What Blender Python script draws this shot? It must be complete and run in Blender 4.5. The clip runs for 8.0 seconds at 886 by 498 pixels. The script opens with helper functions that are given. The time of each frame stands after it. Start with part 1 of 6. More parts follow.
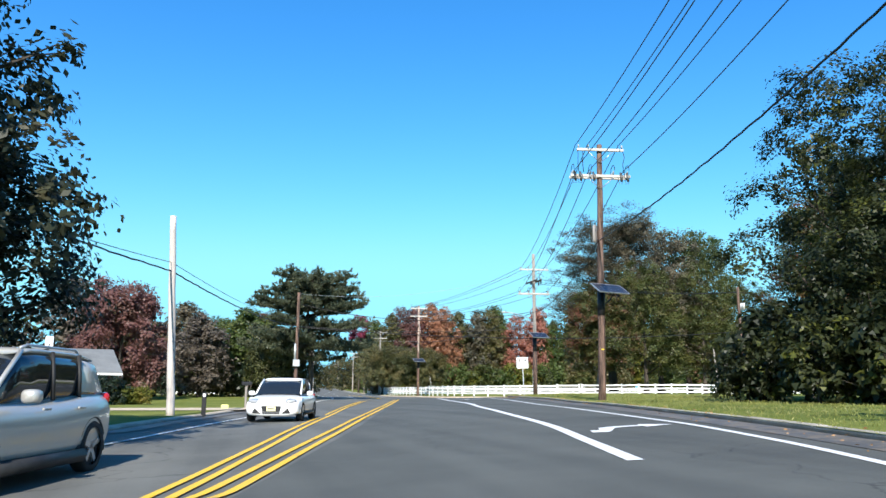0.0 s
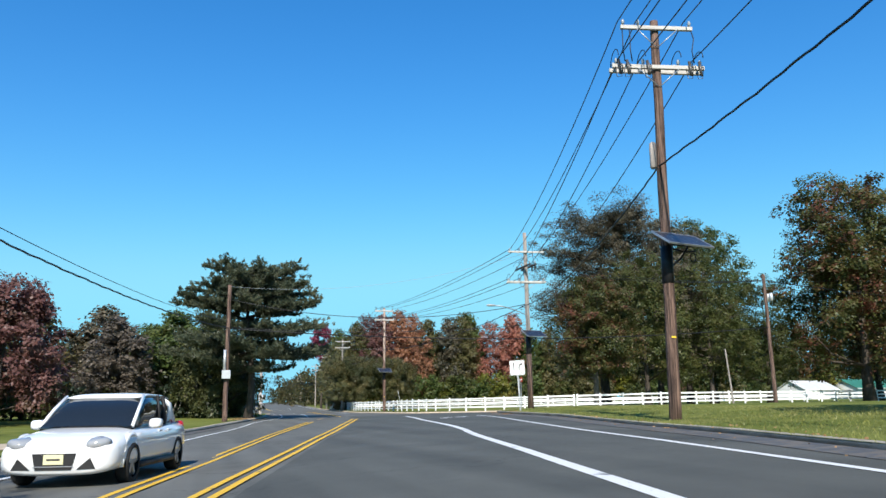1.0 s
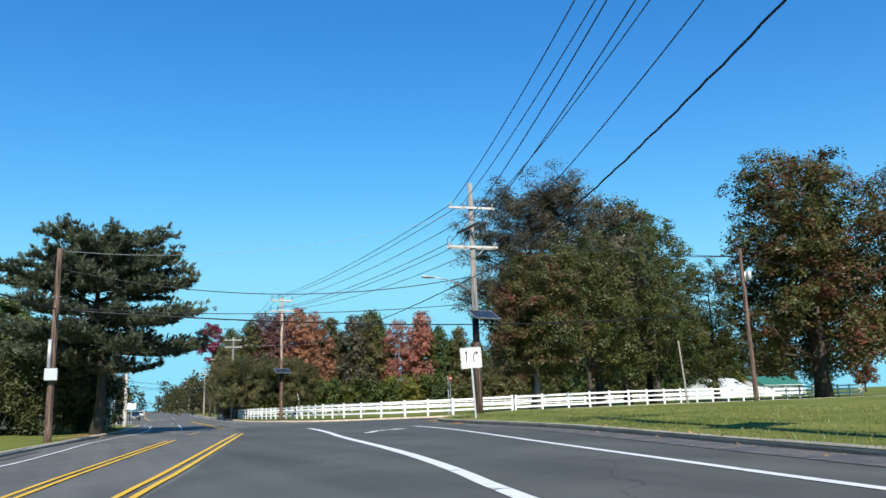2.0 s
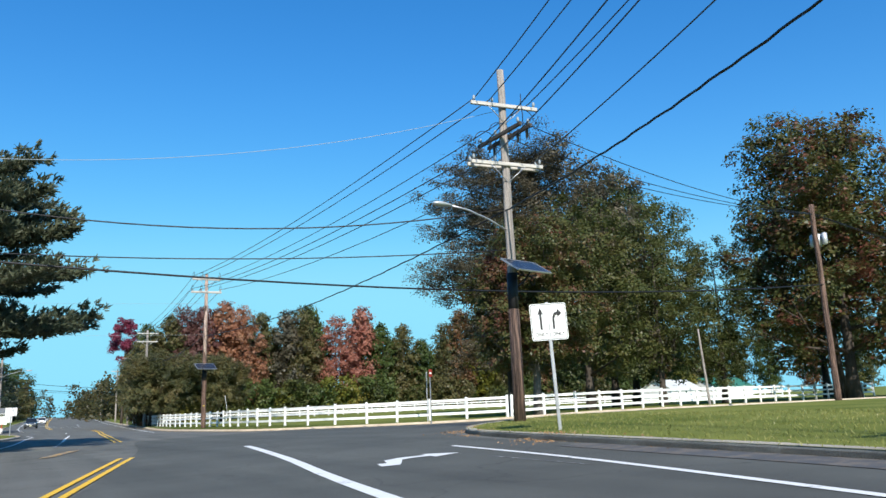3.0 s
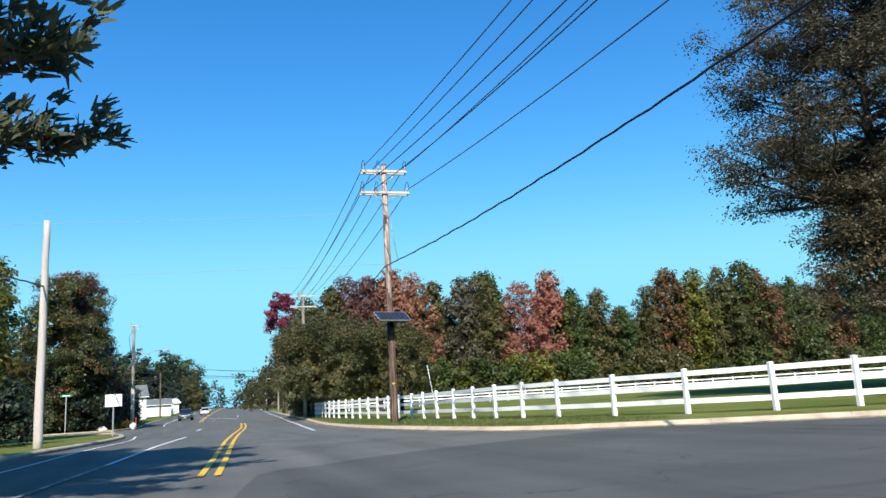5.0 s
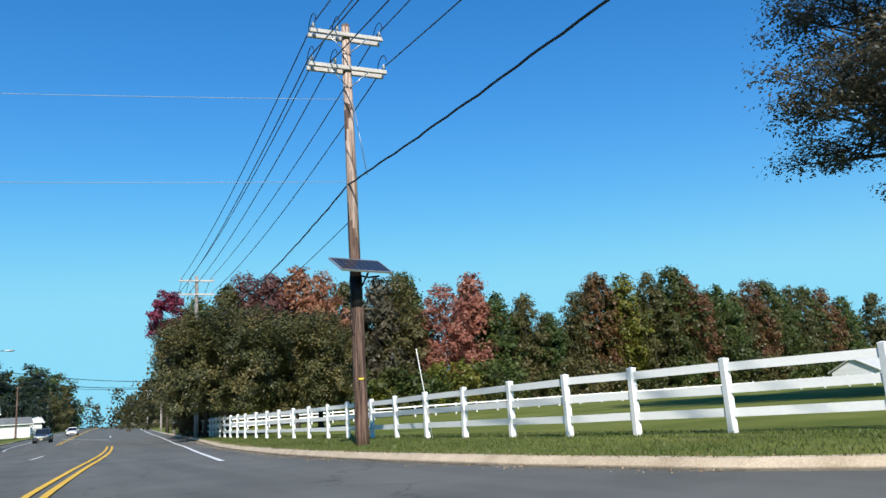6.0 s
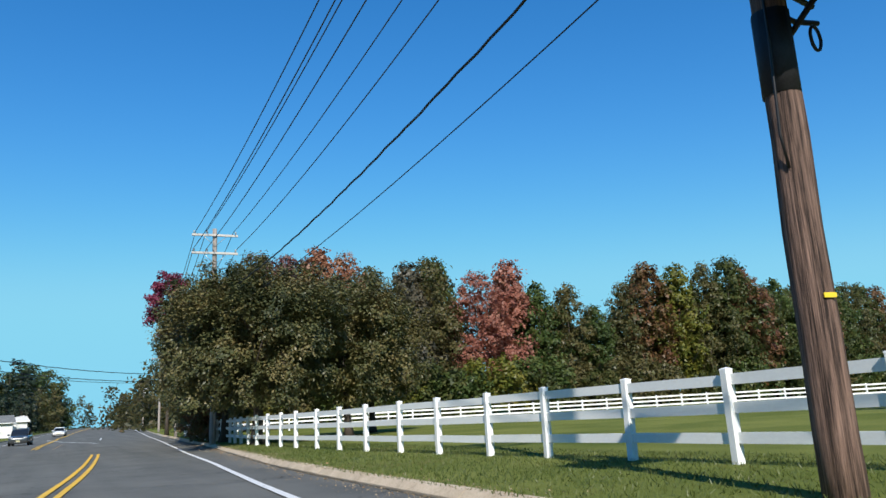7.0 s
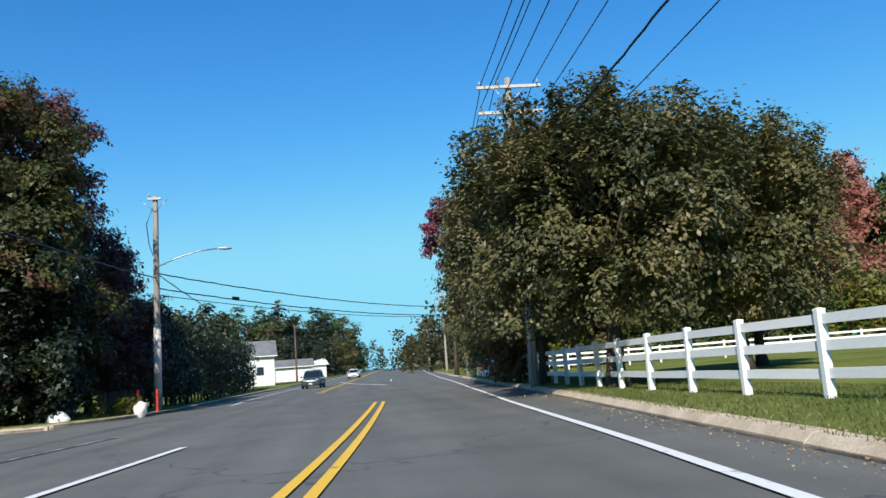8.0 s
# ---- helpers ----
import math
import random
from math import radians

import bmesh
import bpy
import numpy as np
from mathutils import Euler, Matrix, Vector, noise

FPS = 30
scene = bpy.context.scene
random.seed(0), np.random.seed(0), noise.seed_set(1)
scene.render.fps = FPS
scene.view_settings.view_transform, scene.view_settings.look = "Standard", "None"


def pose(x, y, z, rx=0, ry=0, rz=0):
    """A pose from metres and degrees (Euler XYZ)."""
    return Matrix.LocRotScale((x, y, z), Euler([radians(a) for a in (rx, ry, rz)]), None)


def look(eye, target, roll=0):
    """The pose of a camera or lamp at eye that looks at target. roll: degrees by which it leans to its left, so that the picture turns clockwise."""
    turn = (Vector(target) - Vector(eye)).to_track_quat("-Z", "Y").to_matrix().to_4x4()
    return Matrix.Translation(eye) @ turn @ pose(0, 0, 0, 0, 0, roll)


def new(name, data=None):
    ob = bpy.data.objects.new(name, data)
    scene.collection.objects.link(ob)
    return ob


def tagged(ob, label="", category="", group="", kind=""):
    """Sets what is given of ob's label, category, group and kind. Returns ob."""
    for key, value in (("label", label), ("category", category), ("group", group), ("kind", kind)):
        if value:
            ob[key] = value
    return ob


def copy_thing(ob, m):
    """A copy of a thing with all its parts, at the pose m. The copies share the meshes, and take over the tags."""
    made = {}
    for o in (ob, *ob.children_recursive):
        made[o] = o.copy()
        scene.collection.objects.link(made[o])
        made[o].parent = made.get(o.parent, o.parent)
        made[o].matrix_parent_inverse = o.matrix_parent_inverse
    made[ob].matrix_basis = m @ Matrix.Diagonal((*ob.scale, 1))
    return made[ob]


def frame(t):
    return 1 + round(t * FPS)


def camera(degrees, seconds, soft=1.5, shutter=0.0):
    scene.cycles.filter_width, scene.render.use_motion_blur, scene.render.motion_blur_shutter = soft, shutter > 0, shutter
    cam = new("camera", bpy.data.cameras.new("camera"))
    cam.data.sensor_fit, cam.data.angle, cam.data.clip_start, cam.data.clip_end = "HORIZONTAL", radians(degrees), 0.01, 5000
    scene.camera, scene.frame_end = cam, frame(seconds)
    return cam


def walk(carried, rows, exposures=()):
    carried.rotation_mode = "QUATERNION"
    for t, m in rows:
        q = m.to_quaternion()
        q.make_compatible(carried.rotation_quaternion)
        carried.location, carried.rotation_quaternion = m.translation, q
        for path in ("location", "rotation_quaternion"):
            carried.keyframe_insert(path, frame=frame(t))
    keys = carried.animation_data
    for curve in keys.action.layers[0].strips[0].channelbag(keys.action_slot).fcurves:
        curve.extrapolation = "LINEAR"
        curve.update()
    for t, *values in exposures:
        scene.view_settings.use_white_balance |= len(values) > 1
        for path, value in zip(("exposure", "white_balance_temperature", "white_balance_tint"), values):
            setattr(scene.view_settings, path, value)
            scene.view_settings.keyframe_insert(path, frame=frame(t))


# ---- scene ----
cam = camera(60.4, 8.0)
PATH = [
    (0, (0.561, -0.976, 0.767), (1.059, 0.926, 1.134), 0.3),
    (0.2, (1.201, 1.627, 0.783), (1.697, 3.527, 1.162), 0.0),
    (0.5, (2.154, 5.487, 0.818), (2.673, 7.379, 1.207), 0.2),
    (1, (3.779, 11.759, 0.921), (4.358, 13.631, 1.319), -0.9),
    (1.5, (5.272, 18.061, 1.001), (5.965, 19.894, 1.401), -1.5),
    (2, (6.69, 24.408, 1.028), (7.512, 26.187, 1.429), -2.0),
    (2.2, (7.3, 27.086, 1.034), (8.183, 28.835, 1.435), -2.0),
    (3.3, (10.863, 42.435, 1.078), (11.848, 44.127, 1.483), -2.3),
    (3.5, (11.462, 45.164, 1.081), (12.398, 46.885, 1.485), -2.4),
    (4, (12.726, 51.822, 1.098), (13.514, 53.617, 1.492), -2.7),
    (4.5, (13.818, 58.862, 1.096), (14.43, 60.727, 1.48), -3.0),
    (5.8, (16.166, 77.471, 0.878), (16.978, 79.253, 1.285), -4.0),
    (6, (16.485, 80.405, 0.887), (17.369, 82.151, 1.299), -3.8),
    (6.5, (17.119, 87.934, 0.962), (18.067, 89.646, 1.37), -3.3),
    (7, (17.619, 95.412, 0.998), (18.509, 97.152, 1.42), -3.1),
    (7.5, (18.158, 102.889, 0.931), (18.731, 104.767, 1.312), -3.3),
    (8, (18.703, 110.347, 0.885), (18.948, 112.307, 1.198), -4.3),
]
walk(cam, [(t, look(eye, target, roll)) for t, eye, target, roll in PATH], [(0.0, 0.9), (0.5, 0.6), (2.0, 0.5), (3.5, 0.55), (4.5, 0.65), (6.0, 0.4), (7.0, 0.3), (8.0, 0.42)])

# ---- light ----
SUN_EL, SUN_AZ = radians(37), math.atan2(-0.30, -0.95)   # the sun stands behind the first heading, a little to the left
to_sun = Vector((math.cos(SUN_EL) * math.sin(SUN_AZ), math.cos(SUN_EL) * math.cos(SUN_AZ), math.sin(SUN_EL)))
world = bpy.data.worlds.new("sky")
scene.world = world
world.use_nodes = True
wn = world.node_tree
sky = wn.nodes.new("ShaderNodeTexSky")
sky.sky_type, sky.sun_disc = "NISHITA", False
sky.sun_elevation, sky.sun_rotation = SUN_EL, SUN_AZ
sky.air_density, sky.dust_density, sky.ozone_density, sky.altitude = 1.0, 0.0, 5.0, 50
clear = wn.nodes.new("ShaderNodeHueSaturation")
clear.inputs["Saturation"].default_value = 1.27
wn.links.new(sky.outputs[0], clear.inputs["Color"])
parts_in, parts_out = wn.nodes.new("ShaderNodeSeparateColor"), wn.nodes.new("ShaderNodeCombineColor")
wn.links.new(clear.outputs[0], parts_in.inputs[0])
for k, most in enumerate((1.42, 3.75, 4.95)):    # the haze near the horizon stays pale blue
    soft_cap = wn.nodes.new("ShaderNodeMath")
    soft_cap.operation = "SMOOTH_MIN"
    soft_cap.inputs[1].default_value, soft_cap.inputs[2].default_value = most, most * 0.55
    wn.links.new(parts_in.outputs[k], soft_cap.inputs[0])
    wn.links.new(soft_cap.outputs[0], parts_out.inputs[k])
wn.links.new(parts_out.outputs[0], wn.nodes["Background"].inputs[0])
wn.nodes["Background"].inputs[1].default_value = 0.145
sun = new("sun", bpy.data.lights.new("sun", "SUN"))
sun.data.energy, sun.data.angle, sun.data.color = 5.0, radians(0.55), (1.0, 0.95, 0.87)
sun.matrix_basis = look(to_sun * 100, (0, 0, 0))


# ---- materials ----
def nodes_of(name):
    m = bpy.data.materials.new(name)
    m.use_nodes = True
    t = m.node_tree
    return m, t, t.nodes["Principled BSDF"], t.links


def put(t, kind, **values):
    n = t.nodes.new("ShaderNode" + kind)
    for k, v in values.items():
        n.inputs[k.replace("_", " ")].default_value = v
    return n


def ramp(t, source, stops):
    r = t.nodes.new("ShaderNodeValToRGB")
    while len(r.color_ramp.elements) < len(stops):
        r.color_ramp.elements.new(0.5)
    for e, (p, c) in zip(r.color_ramp.elements, stops):
        e.position, e.color = p, (*c, 1)
    t.links.new(source, r.inputs[0])
    return r


def surface(name, dark, light, scale=3.0, fine=60.0, rough=0.8, bump=0.3, metal=0.0, stretch=(1, 1, 1), spec=0.3, obj_random=0.0, lo=0.32, hi=0.72):
    """A worn surface: broad stains, fine grain and relief in object space."""
    m, t, b, link = nodes_of(name)
    tc = t.nodes.new("ShaderNodeTexCoord")
    mp = t.nodes.new("ShaderNodeMapping")
    mp.inputs["Scale"].default_value = stretch
    link.new(tc.outputs["Object"], mp.inputs[0])
    broad = put(t, "TexNoise", Scale=scale, Detail=4.0, Roughness=0.6)
    grain = put(t, "TexNoise", Scale=fine, Detail=3.0, Roughness=0.7)
    link.new(mp.outputs[0], broad.inputs["Vector"]), link.new(mp.outputs[0], grain.inputs["Vector"])
    add = t.nodes.new("ShaderNodeMath")
    add.operation = "MULTIPLY_ADD"
    add.inputs[1].default_value = 0.45
    link.new(grain.outputs[0], add.inputs[0])
    half = t.nodes.new("ShaderNodeMath")
    half.operation, half.inputs[1].default_value = "MULTIPLY", 0.6
    link.new(broad.outputs[0], half.inputs[0]), link.new(half.outputs[0], add.inputs[2])
    last = add.outputs[0]
    if obj_random:
        oi = t.nodes.new("ShaderNodeObjectInfo")
        ra = t.nodes.new("ShaderNodeMath")
        ra.operation, ra.inputs[1].default_value = "MULTIPLY_ADD", obj_random
        link.new(oi.outputs["Random"], ra.inputs[0]), link.new(last, ra.inputs[2])
        last = ra.outputs[0]
    r = ramp(t, last, [(lo, dark), (hi, light)])
    link.new(r.outputs[0], b.inputs["Base Color"])
    b.inputs["Roughness"].default_value, b.inputs["Metallic"].default_value = rough, metal
    b.inputs["Specular IOR Level"].default_value = spec
    bp = put(t, "Bump", Strength=bump, Distance=0.02)
    link.new(grain.outputs[0], bp.inputs["Height"]), link.new(bp.outputs[0], b.inputs["Normal"])
    return m


def leaf_material(name, colours, passing=0.42):
    """Leaves: each one a little different, in patches of colour over the crown."""
    m, t, b, link = nodes_of(name)
    geo = t.nodes.new("ShaderNodeNewGeometry")
    tc = t.nodes.new("ShaderNodeTexCoord")
    oi = t.nodes.new("ShaderNodeObjectInfo")
    patch = put(t, "TexNoise", Scale=0.45, Detail=2.0)
    link.new(tc.outputs["Object"], patch.inputs["Vector"])
    a = t.nodes.new("ShaderNodeMath")
    a.operation, a.inputs[1].default_value = "MULTIPLY_ADD", 0.17
    link.new(geo.outputs["Random Per Island"], a.inputs[0])
    c = t.nodes.new("ShaderNodeMath")
    c.operation, c.inputs[1].default_value, c.inputs[2].default_value = "MULTIPLY_ADD", 1.75, -0.56
    clump = put(t, "TexNoise", Scale=1.7, Detail=1.0)
    both = t.nodes.new("ShaderNodeMix")
    both.inputs[0].default_value = 0.42
    link.new(tc.outputs["Object"], clump.inputs["Vector"])
    link.new(patch.outputs[0], both.inputs[2]), link.new(clump.outputs[0], both.inputs[3])
    link.new(both.outputs[0], c.inputs[0]), link.new(c.outputs[0], a.inputs[2])
    d = t.nodes.new("ShaderNodeMath")
    d.operation, d.inputs[1].default_value = "MULTIPLY_ADD", 0.22
    link.new(oi.outputs["Random"], d.inputs[0]), link.new(a.outputs[0], d.inputs[2])
    n = len(colours) - 1
    r = ramp(t, d.outputs[0], [(0.05 + 0.9 * i / n, k) for i, k in enumerate(colours)])
    link.new(r.outputs[0], b.inputs["Base Color"])
    b.inputs["Roughness"].default_value, b.inputs["Specular IOR Level"].default_value = 0.45, 0.33
    tr = t.nodes.new("ShaderNodeBsdfTranslucent")
    link.new(r.outputs[0], tr.inputs[0])
    mix = t.nodes.new("ShaderNodeMixShader")
    mix.inputs[0].default_value = passing
    link.new(b.outputs[0], mix.inputs[1]), link.new(tr.outputs[0], mix.inputs[2])
    link.new(mix.outputs[0], t.nodes["Material Output"].inputs[0])
    return m


def asphalt_material(name, dark, light, seams):
    """Asphalt: aggregate grain, tyre-polished streaks, patches and thin tar-filled cracks."""
    m, t, b, link = nodes_of(name)
    tc = t.nodes.new("ShaderNodeTexCoord")
    grain = put(t, "TexVoronoi", Scale=110.0)
    broad = put(t, "TexNoise", Scale=0.35, Detail=6.0, Roughness=0.65)
    mp = t.nodes.new("ShaderNodeMapping")
    mp.inputs["Rotation"].default_value, mp.inputs["Scale"].default_value = (0, 0, 0.2), (1.1, 0.05, 1)
    streak = put(t, "TexNoise", Scale=1.0, Detail=4.0)
    cell = put(t, "TexVoronoi", Scale=0.16)
    cell.feature = "DISTANCE_TO_EDGE"
    warp = put(t, "TexNoise", Scale=0.8, Detail=5.0)
    wv = t.nodes.new("ShaderNodeVectorMath")
    wv.operation, wv.inputs["Scale"].default_value = "SCALE", 2.2
    wa = t.nodes.new("ShaderNodeVectorMath")
    wa.operation = "ADD"
    o = tc.outputs["Object"]
    link.new(o, warp.inputs["Vector"]), link.new(warp.outputs["Color"], wv.inputs[0])
    link.new(o, wa.inputs[0]), link.new(wv.outputs[0], wa.inputs[1]), link.new(wa.outputs[0], cell.inputs["Vector"])
    link.new(o, grain.inputs["Vector"]), link.new(o, broad.inputs["Vector"])
    link.new(o, mp.inputs[0]), link.new(mp.outputs[0], streak.inputs["Vector"])
    s = t.nodes.new("ShaderNodeMath")
    s.operation = "ADD"
    link.new(broad.outputs[0], s.inputs[0]), link.new(streak.outputs[0], s.inputs[1])
    g2 = t.nodes.new("ShaderNodeMath")
    g2.operation, g2.inputs[1].default_value = "MULTIPLY_ADD", 0.28
    link.new(grain.outputs["Color"], g2.inputs[0]), link.new(s.outputs[0], g2.inputs[2])
    half = t.nodes.new("ShaderNodeMath")
    half.operation, half.inputs[1].default_value = "MULTIPLY", 0.62
    link.new(g2.outputs[0], half.inputs[0])
    r = ramp(t, half.outputs[0], [(0.42, dark), (0.98, light)])
    crack = ramp(t, cell.outputs["Distance"], [(0.0, (0.45, 0.45, 0.45)), (seams, (1, 1, 1))])
    mul = t.nodes.new("ShaderNodeMix")
    mul.data_type, mul.blend_type = "RGBA", "MULTIPLY"
    mul.inputs[0].default_value = 1.0
    link.new(r.outputs[0], mul.inputs[6]), link.new(crack.outputs[0], mul.inputs[7])
    link.new(mul.outputs[2], b.inputs["Base Color"])
    b.inputs["Roughness"].default_value, b.inputs["Specular IOR Level"].default_value = 0.82, 0.3
    bp = put(t, "Bump", Strength=0.35, Distance=0.006)
    link.new(grain.outputs["Distance"], bp.inputs["Height"]), link.new(bp.outputs[0], b.inputs["Normal"])
    return m


def paint_material(name, colour, worn, amount):
    """Road paint, chipped through to the asphalt."""
    m, t, b, link = nodes_of(name)
    tc = t.nodes.new("ShaderNodeTexCoord")
    n1 = put(t, "TexNoise", Scale=2.5, Detail=8.0, Roughness=0.75)
    link.new(tc.outputs["Object"], n1.inputs["Vector"])
    r = ramp(t, n1.outputs[0], [(amount, worn), (amount + 0.08, colour), (0.8, tuple(0.86 * k for k in colour))])
    link.new(r.outputs[0], b.inputs["Base Color"])
    b.inputs["Roughness"].default_value = 0.6
    return m


def plain(name, colour, rough=0.5, metal=0.0, coat=0.0):
    m, t, b, link = nodes_of(name)
    b.inputs["Base Color"].default_value = (*colour, 1)
    b.inputs["Roughness"].default_value, b.inputs["Metallic"].default_value = rough, metal
    b.inputs["Coat Weight"].default_value = coat
    return m


GRASS = surface("lawn_grass", (0.055, 0.085, 0.014), (0.215, 0.225, 0.062), 0.22, 38.0, 0.95, 0.7, spec=0.05)
BLADES = leaf_material("grass_blades", [(0.04, 0.06, 0.014), (0.075, 0.105, 0.024), (0.12, 0.145, 0.035), (0.19, 0.175, 0.07)], 0.3)
DRY_BLADES = leaf_material("dry_grass_blades", [(0.12, 0.135, 0.03), (0.21, 0.225, 0.055), (0.31, 0.295, 0.09), (0.42, 0.36, 0.16)], 0.35)
OLD_ASPHALT = asphalt_material("old_asphalt", (0.064, 0.065, 0.059), (0.168, 0.167, 0.148), 0.005)
NEW_ASPHALT = asphalt_material("new_asphalt", (0.045, 0.0465, 0.042), (0.112, 0.114, 0.101), 0.004)
CONCRETE = surface("kerb_concrete", (0.31, 0.235, 0.155), (0.66, 0.545, 0.40), 1.6, 30.0, 0.9, 0.5)
STAINED = surface("stained_kerb", (0.19, 0.17, 0.14), (0.50, 0.45, 0.37), 0.9, 45.0, 0.9, 0.5)
WHITE_PAINT = paint_material("white_road_paint", (0.72, 0.72, 0.70), (0.16, 0.16, 0.16), 0.33)
YELLOW_PAINT = paint_material("yellow_road_paint", (0.76, 0.45, 0.02), (0.14, 0.11, 0.06), 0.34)
WORN_YELLOW = paint_material("worn_yellow_paint", (0.55, 0.33, 0.11), (0.13, 0.11, 0.085), 0.47)
WORN_WHITE = paint_material("worn_white_paint", (0.42, 0.42, 0.41), (0.1, 0.1, 0.1), 0.5)
VINYL = surface("white_vinyl", (0.74, 0.74, 0.72), (0.88, 0.88, 0.85), 0.8, 25.0, 0.5, 0.05, obj_random=0.1)
POLE_WOOD = surface("pole_wood", (0.022, 0.014, 0.011), (0.26, 0.165, 0.125), 2.2, 8.0, 0.85, 1.0, stretch=(9, 9, 0.3), lo=0.42, hi=0.66)
UPPER_WOOD = surface("upper_pole_wood", (0.09, 0.05, 0.035), (0.66, 0.50, 0.41), 2.2, 8.0, 0.85, 1.0, stretch=(9, 9, 0.3), lo=0.4, hi=0.62)
GREY_WOOD = surface("weathered_wood", (0.16, 0.145, 0.13), (0.42, 0.37, 0.33), 1.6, 10.0, 0.85, 0.8, stretch=(8, 8, 0.25), lo=0.4, hi=0.64)
PALE_POLE = surface("pale_pole", (0.34, 0.30, 0.27), (0.62, 0.56, 0.51), 1.6, 22.0, 0.8, 0.5, stretch=(5, 5, 0.22))
ARM_WOOD = surface("crossarm_wood", (0.34, 0.32, 0.29), (0.62, 0.59, 0.54), 2.5, 26.0, 0.85, 0.4, stretch=(0.5, 4, 4))
DARK_WOOD = surface("dark_crossarm", (0.03, 0.026, 0.022), (0.10, 0.085, 0.07), 2.5, 26.0, 0.85, 0.4)
BARK = surface("bark", (0.025, 0.02, 0.016), (0.10, 0.082, 0.066), 2.2, 18.0, 0.95, 1.0, stretch=(3, 3, 0.5))
GREY_BARK = surface("grey_bark", (0.07, 0.062, 0.052), (0.23, 0.205, 0.18), 2.2, 18.0, 0.95, 1.0, stretch=(3, 3, 0.5))
STEEL = surface("galvanised_steel", (0.36, 0.37, 0.38), (0.58, 0.59, 0.60), 3.0, 40.0, 0.42, 0.08, metal=0.75)
BLACK_WRAP = surface("black_wrap", (0.008, 0.008, 0.009), (0.03, 0.03, 0.032), 3.0, 40.0, 0.55, 0.2)
CABLE = plain("black_cable", (0.006, 0.006, 0.007), 0.5)
SPAN = plain("pale_span_wire", (0.28, 0.33, 0.36), 0.6)
WIRE = plain("aluminium_wire", (0.05, 0.055, 0.06), 0.5, 0.3)
PORCELAIN = plain("grey_porcelain", (0.30, 0.33, 0.34), 0.25)
PANEL = plain("solar_cells", (0.014, 0.018, 0.03), 0.38, 0.0, 0.12)
SIGN_WHITE = surface("sign_sheeting", (0.70, 0.72, 0.70), (0.82, 0.83, 0.80), 1.5, 30.0, 0.4, 0.03)
SIGN_BLACK = plain("sign_black", (0.012, 0.012, 0.012), 0.5)
SIGN_BACK = surface("sign_back", (0.42, 0.43, 0.43), (0.62, 0.63, 0.62), 2.0, 30.0, 0.45, 0.05, metal=0.5)
RED = plain("red_sheeting", (0.55, 0.03, 0.025), 0.4)
GREEN_SIGN = plain("green_sheeting", (0.01, 0.16, 0.08), 0.4)
YELLOW = plain("yellow_plastic", (0.72, 0.52, 0.03), 0.45)
ROOF_GREY = surface("grey_shingles", (0.10, 0.105, 0.105), (0.21, 0.215, 0.21), 0.8, 14.0, 0.9, 0.5)
ROOF_GREEN = surface("green_metal_roof", (0.02, 0.11, 0.08), (0.05, 0.20, 0.14), 0.8, 14.0, 0.5, 0.2)
SIDING = surface("white_siding", (0.55, 0.55, 0.53), (0.78, 0.78, 0.76), 0.5, 12.0, 0.7, 0.15, stretch=(0.3, 0.3, 3))
TAN_SIDING = surface("tan_siding", (0.30, 0.26, 0.21), (0.46, 0.41, 0.34), 0.5, 12.0, 0.7, 0.15, stretch=(0.3, 0.3, 3))
DARK_GLASS = plain("dark_window_glass", (0.012, 0.015, 0.018), 0.06, 0.0, 0.5)
ROCK = surface("pale_rock", (0.45, 0.44, 0.42), (0.80, 0.79, 0.76), 2.2, 18.0, 0.85, 0.8)
RUBBER = surface("tyre_rubber", (0.010, 0.010, 0.010), (0.032, 0.032, 0.032), 5.0, 60.0, 0.85, 0.3)

# vine greens; lower stops carry the crown's inner shade as colour
L_VINE = leaf_material("shaded_vine_leaves", [(0.010, 0.014, 0.008), (0.022, 0.03, 0.012), (0.042, 0.05, 0.018), (0.19, 0.2, 0.03)])
L_OAK = leaf_material("oak_leaves", [(0.022, 0.034, 0.013), (0.05, 0.066, 0.021), (0.088, 0.104, 0.03), (0.12, 0.115, 0.036), (0.16, 0.12, 0.045)])
L_RUST = leaf_material("rust_leaves", [(0.06, 0.03, 0.02), (0.14, 0.06, 0.033), (0.19, 0.10, 0.045), (0.11, 0.10, 0.035), (0.21, 0.08, 0.045)])
L_GREY = leaf_material("grey_leaves", [(0.08, 0.08, 0.06), (0.155, 0.145, 0.10), (0.24, 0.20, 0.135), (0.19, 0.185, 0.095)])
L_GREYOAK = leaf_material("grey_oak_leaves", [(0.05, 0.05, 0.036), (0.10, 0.092, 0.06), (0.165, 0.135, 0.088), (0.12, 0.115, 0.062)], 0.4)
L_MAUVE = leaf_material("mauve_grey_leaves", [(0.06, 0.054, 0.042), (0.118, 0.1, 0.08), (0.175, 0.145, 0.112), (0.12, 0.12, 0.07)], 0.35)
L_GREEN = leaf_material("green_leaves", [(0.028, 0.05, 0.016), (0.06, 0.095, 0.025), (0.10, 0.13, 0.035), (0.17, 0.16, 0.045)])
L_LIME = leaf_material("yellow_green_leaves", [(0.04, 0.065, 0.012), (0.10, 0.12, 0.02), (0.19, 0.18, 0.03), (0.24, 0.18, 0.04)])
L_RED = leaf_material("red_leaves", [(0.15, 0.055, 0.04), (0.29, 0.11, 0.078), (0.40, 0.17, 0.12), (0.27, 0.155, 0.08)])
